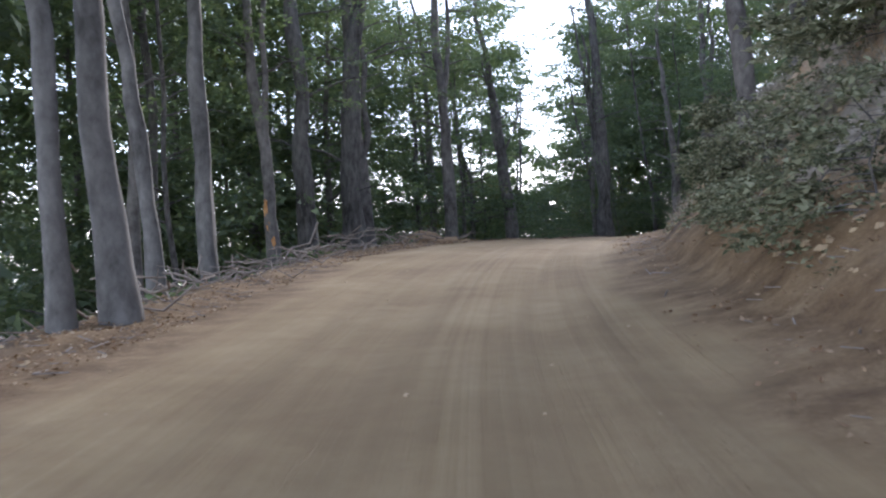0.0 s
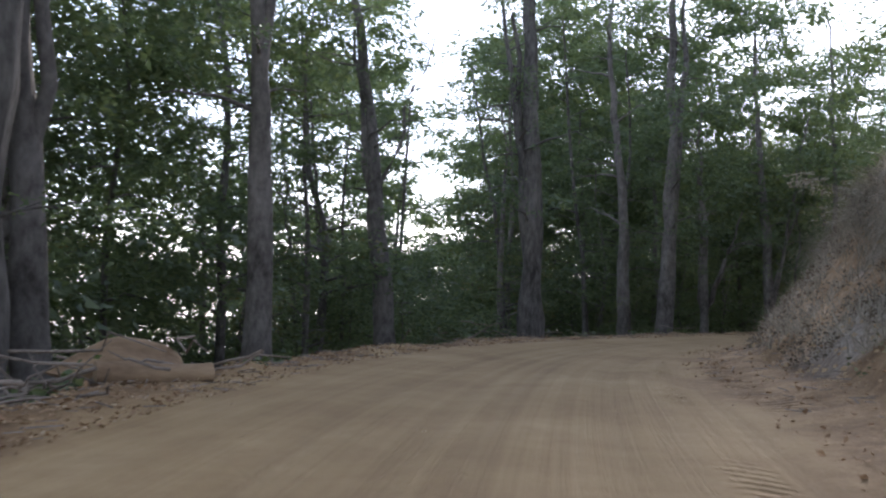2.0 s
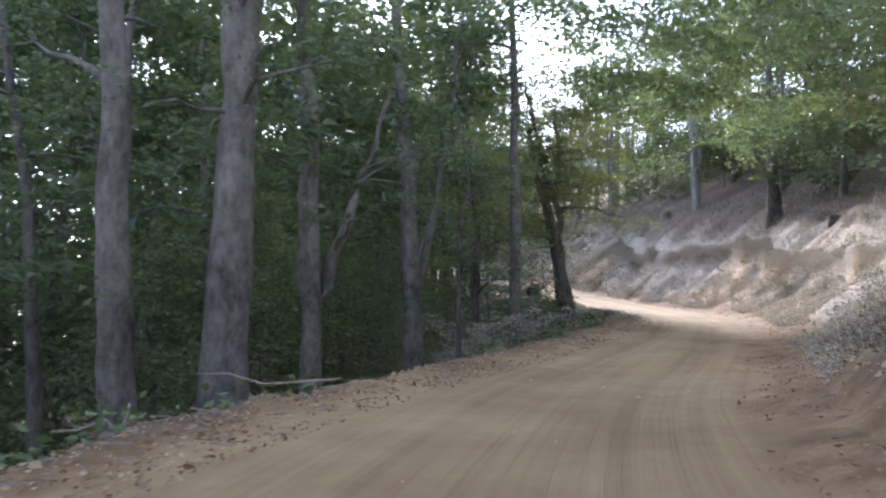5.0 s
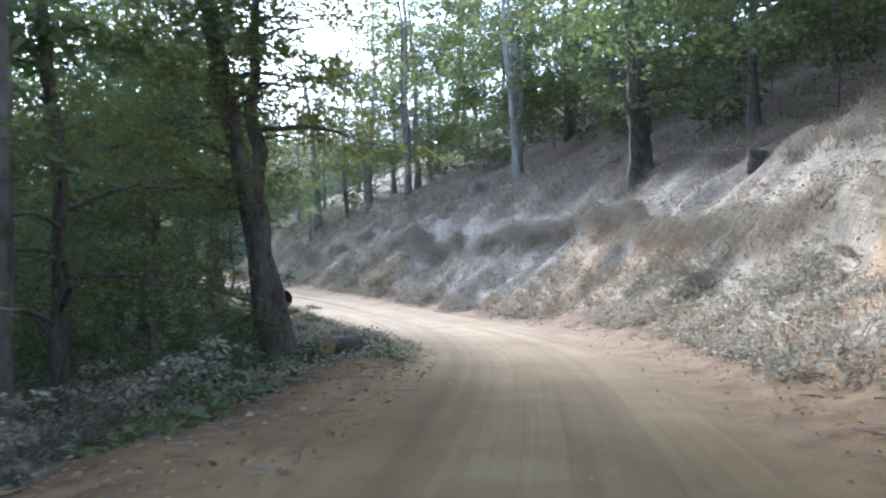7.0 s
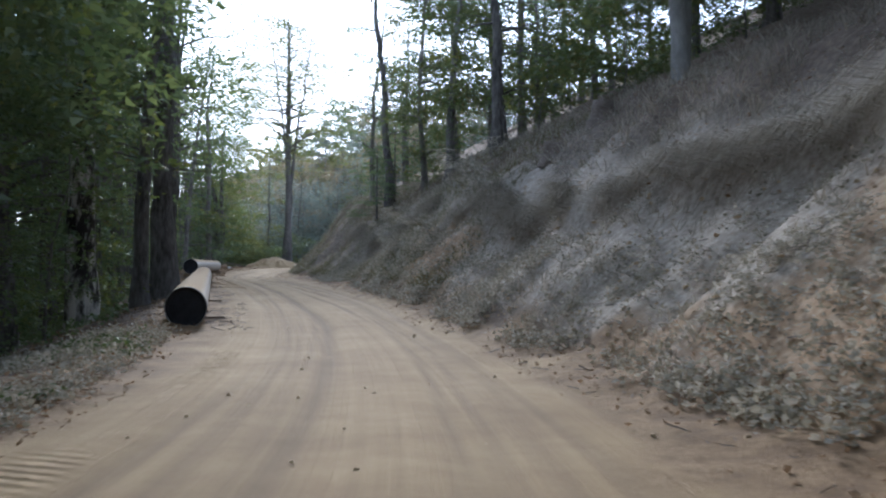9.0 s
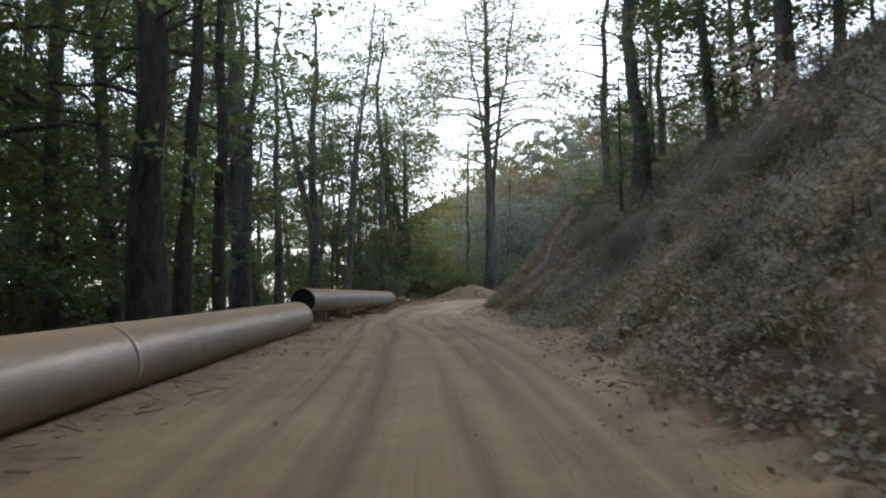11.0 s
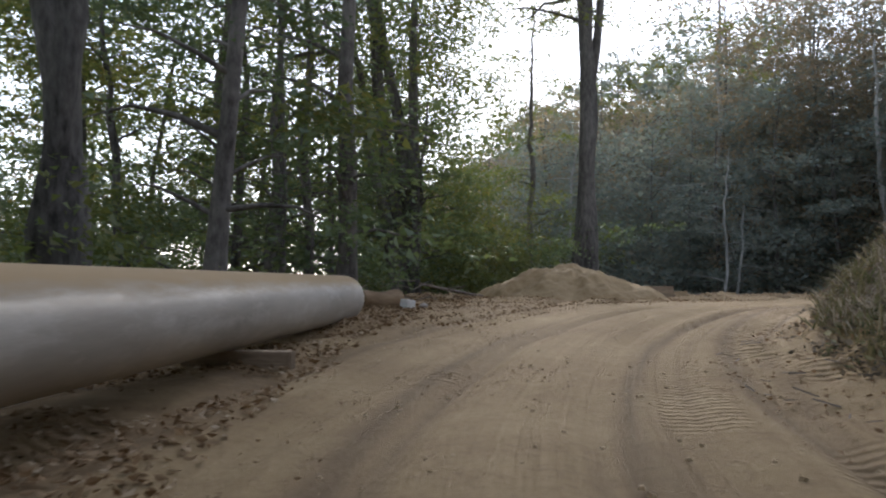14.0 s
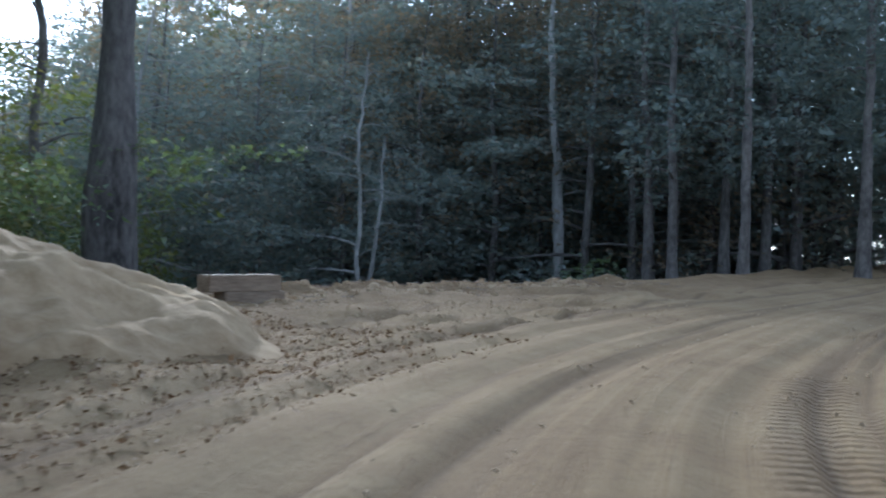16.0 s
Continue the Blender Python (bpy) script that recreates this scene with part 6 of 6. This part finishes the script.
scatter("fallen_leaves", "pale fallen leaves caught on the cut bank", "leaves", LITTER, 9000, (-4, 226), bank(0.2, 6.0), 36, 0.08, 0, "flat", 2.0, -0.4)
scatter("fallen_leaves", "brown fallen leaves on the bank's foot", "leaves", LITTER, 9000, (-4, 226), shoulder(-0.8, 1.5), 28, 0.075, 0, "flat", 2.0, -0.5)
scatter("fallen_leaves", "brown fallen leaves on the downhill edge", "leaves", LITTER, 16000, (-4, 260), verge(-1.6, 1.4), 29, 0.085, 0, "flat", 2.0, -0.5)
scatter("fallen_leaves", "brown fallen leaves on the forest floor", "leaves", LITTER, 14000, (-4, 250), verge(-9, -1.0), 30, 0.13, 0, "flat", 2.0, -0.6)


def clods(count, s_rng, d_fn, seed, size, label):
    """Loose stones and clods: small cut cubes, each a little different."""
    q = np.random.default_rng(seed)
    s = q.uniform(*s_rng, count)
    d = d_fn(s, q)
    xy = plan_xy(s, d)
    z = ground_height(s, d) + relief(s, d)
    base = np.array([[-1, -1, -0.4], [1, -1, -0.4], [1, 1, -0.4], [-1, 1, -0.4], [-0.6, -0.5, 0.6], [0.6, -0.6, 0.5], [0.5, 0.6, 0.7], [-0.6, 0.5, 0.5]])
    quads = np.array([[4, 5, 6, 7], [0, 1, 5, 4], [1, 2, 6, 5], [2, 3, 7, 6], [3, 0, 4, 7]])
    r = size * q.uniform(0.35, 1.0, count) ** 2
    a = q.uniform(0, 6.28, count)
    b = base[None] * (1 + q.normal(0, 0.22, (count, 8, 3))) * r[:, None, None]
    rot = np.stack([b[..., 0] * np.cos(a)[:, None] - b[..., 1] * np.sin(a)[:, None], b[..., 0] * np.sin(a)[:, None] + b[..., 1] * np.cos(a)[:, None], b[..., 2]], -1)
    v = rot + np.concatenate([xy, z[:, None]], 1)[:, None]
    f = (np.arange(count)[:, None, None] * 8 + quads[None]).reshape(-1, 4)
    tagged(new("clods", mesh("clods", v.reshape(-1, 3), f, SOIL_CLOD, False)), label, "stones", kind="stuff")


clods(900, (-4, 205), verge(-0.7, 0.8), 41, 0.05, "loose stones and clods along the downhill edge")
clods(350, (-4, 226), shoulder(-1.0, 1.0), 42, 0.045, "loose stones and clods at the bank's foot")
clods(600, (-4, 262), lambda s, q: q.uniform(-4, 3, len(s)), 43, 0.03, "small stones on the road")
clods(1200, (205, 262), verge(-0.6, 2.0), 44, 0.06, "broken clods on the cleared ground")
clods(900, (230, 260), verge(-0.6, 2.6), 47, 0.13, "lumps of broken soil along the cleared edge")
clods(1300, (233, 252), lambda s, q: q.uniform(-10.5, -4.0, len(s)), 48, 0.042, "crumbled clods strewn over the cleared ground")
clods(2400, (190, 256), lambda s, q: q.uniform(-11, 4.5, len(s)), 49, 0.027, "crumbs of soil churned up by wheels")
clods(1800, (-4, 70), bank(0.0, 3.6), 45, 0.07, "loose stones and clods on the cut bank")
clods(2400, (70, 226), bank(0.0, 4.0), 46, 0.07, "loose stones and clods on the cut bank")


def twigs(count, s_rng, d_fn, seed, label):
    """Thin dead sticks lying on the ground, three-sided."""
    q = np.random.default_rng(seed)
    s = q.uniform(*s_rng, count)
    d = d_fn(s, q)
    p = np.concatenate([plan_xy(s, d), (ground_height(s, d) + relief(s, d) + 0.02)[:, None]], 1)
    turn, half = q.uniform(0, 6.28, count), q.uniform(0.18, 0.5, (count, 1)) ** 2 * 0.8
    way = np.stack([np.cos(turn), np.sin(turn), q.normal(0, 0.12, count)], 1)
    side = np.stack([-way[:, 1], way[:, 0], 0 * turn], 1)
    r = half * 0.04 + 0.003
    ends = [p + way * half * e + side * r * a + [0, 0, 1] * (r * b) for e in (-1, 1) for a, b in ((-1, 0), (1, 0), (0, 1.4))]
    f = np.array([[0, 1, 4, 3], [1, 2, 5, 4], [2, 0, 3, 5]])
    tagged(new("twigs", mesh("twigs", np.stack(ends, 1).reshape(-1, 3), (np.arange(count)[:, None, None] * 6 + f[None]).reshape(-1, 4), DEADWOOD)), label, "twigs", kind="stuff")


twigs(2600, (-4, 110), verge(-1.5, 1.3), 61, "dry twigs along the downhill edge")
twigs(2600, (140, 262), verge(-1.2, 2.6), 62, "dry twigs and bark along the downhill edge")
twigs(3000, (74, 216), bank(0.6, 9.5), 64, "dead sticks lying on the cut bank")
twigs(1800, (-4, 226), shoulder(-1.5, 1.2), 63, "dry twigs at the foot of the bank")


# ---- roots of the tree on the bank, gashes on the scarred trunk ----
def roots():
    q = np.random.default_rng(3)
    s0 = Shape()
    x0, y0 = 8.0, 26.8
    z0 = ground_z(x0, y0)
    for k in range(7):
        turn = radians(150 + 26 * k + float(q.normal(0, 6)))
        pts = []
        for u in np.linspace(0.1, 1, 7):
            x, y = x0 + math.cos(turn) * (0.7 + 0.12 * k) * u + float(q.normal(0, 0.08)), y0 + math.sin(turn) * 1.3 * u + float(q.normal(0, 0.05))
            pts.append((x - x0, y - y0, ground_z(x, y) - z0 + 0.0))
        s0.add(*tube(pts, np.linspace(0.045, 0.012, 7), 6, 0.2, k))
    ob = tagged(new("root_tangle", s0.mesh("root_tangle", BARK)), "bare roots spreading down the cut bank", "roots", kind="stuff")
    ob.location = (x0, y0, z0)


roots()
for k, (h, size) in enumerate([(3.1, 0.34), (2.55, 0.3), (2.0, 0.22)]):
    bm = bmesh.new()
    bmesh.ops.create_icosphere(bm, subdivisions=2, radius=1)
    for v in bm.verts:
        v.co = Vector((v.co.x * 0.075 * (1 + 0.4 * math.sin(9 * v.co.z + k)), v.co.y * 0.04, v.co.z * size)) + Vector(rng.normal(0, 0.012, 3))
    gash = part("torn_bark", from_bm(bm, "torn_bark", RAW_WOOD, True), scarred, "fresh orange gash in the bark")
    gash.location = (-0.055 * (h + 0.3) + 0.06 * (k - 1), -0.235, h + 0.3)


scatter("fallen_leaves", "brown leaves and bark chips on the cleared ground", "leaves", LITTER, 9000, (168, 204), verge(-0.8, 3.6), 33, 0.05, 0, "flat", 1.6, -0.45)
scatter("fallen_leaves", "brown leaves and wood chips trodden into the cleared ground", "leaves", CHIPS, 3500, (196, 250), verge(3.0, 11.5), 38, 0.045, 0, "flat", 2.4, 0.05)
scatter("fallen_leaves", "brown leaves and bark trodden into the cleared ground", "leaves", CHIPS, 18000, (207, 242), verge(-0.9, 4.8), 43, 0.10, 0, "flat", 1.8, -0.3)
scatter("fallen_leaves", "brown leaves drifted along the downhill edge", "leaves", CHIPS, 12000, (-2, 80), verge(-0.2, 1.4), 44, 0.055, 0, "flat", 1.6, -0.4)
scatter("fallen_leaves", "brown leaves and chips in front of the sand heap", "leaves", CHIPS, 16000, (222, 243), lambda s, q: -2.6 - 9.5 * q.random(len(s)) ** 0.8, 49, 0.072, 0, "flat", 1.2, -0.5)
scatter("fallen_leaves", "brown leaf litter on the slope above the cut bank", "leaves", LITTER, 11000, (74, 216), bank(3.4, 11.0), 56, 0.1, 0, "flat", 2.6, -0.3)
scatter("verge_herbs", "dusty low plants on the inner verge", "weeds", DUSTY, 3200, (106, 140), verge(-5.0, 0.9), 34, 0.085, 0.2, "leaf", 2.0, -0.5, 13)
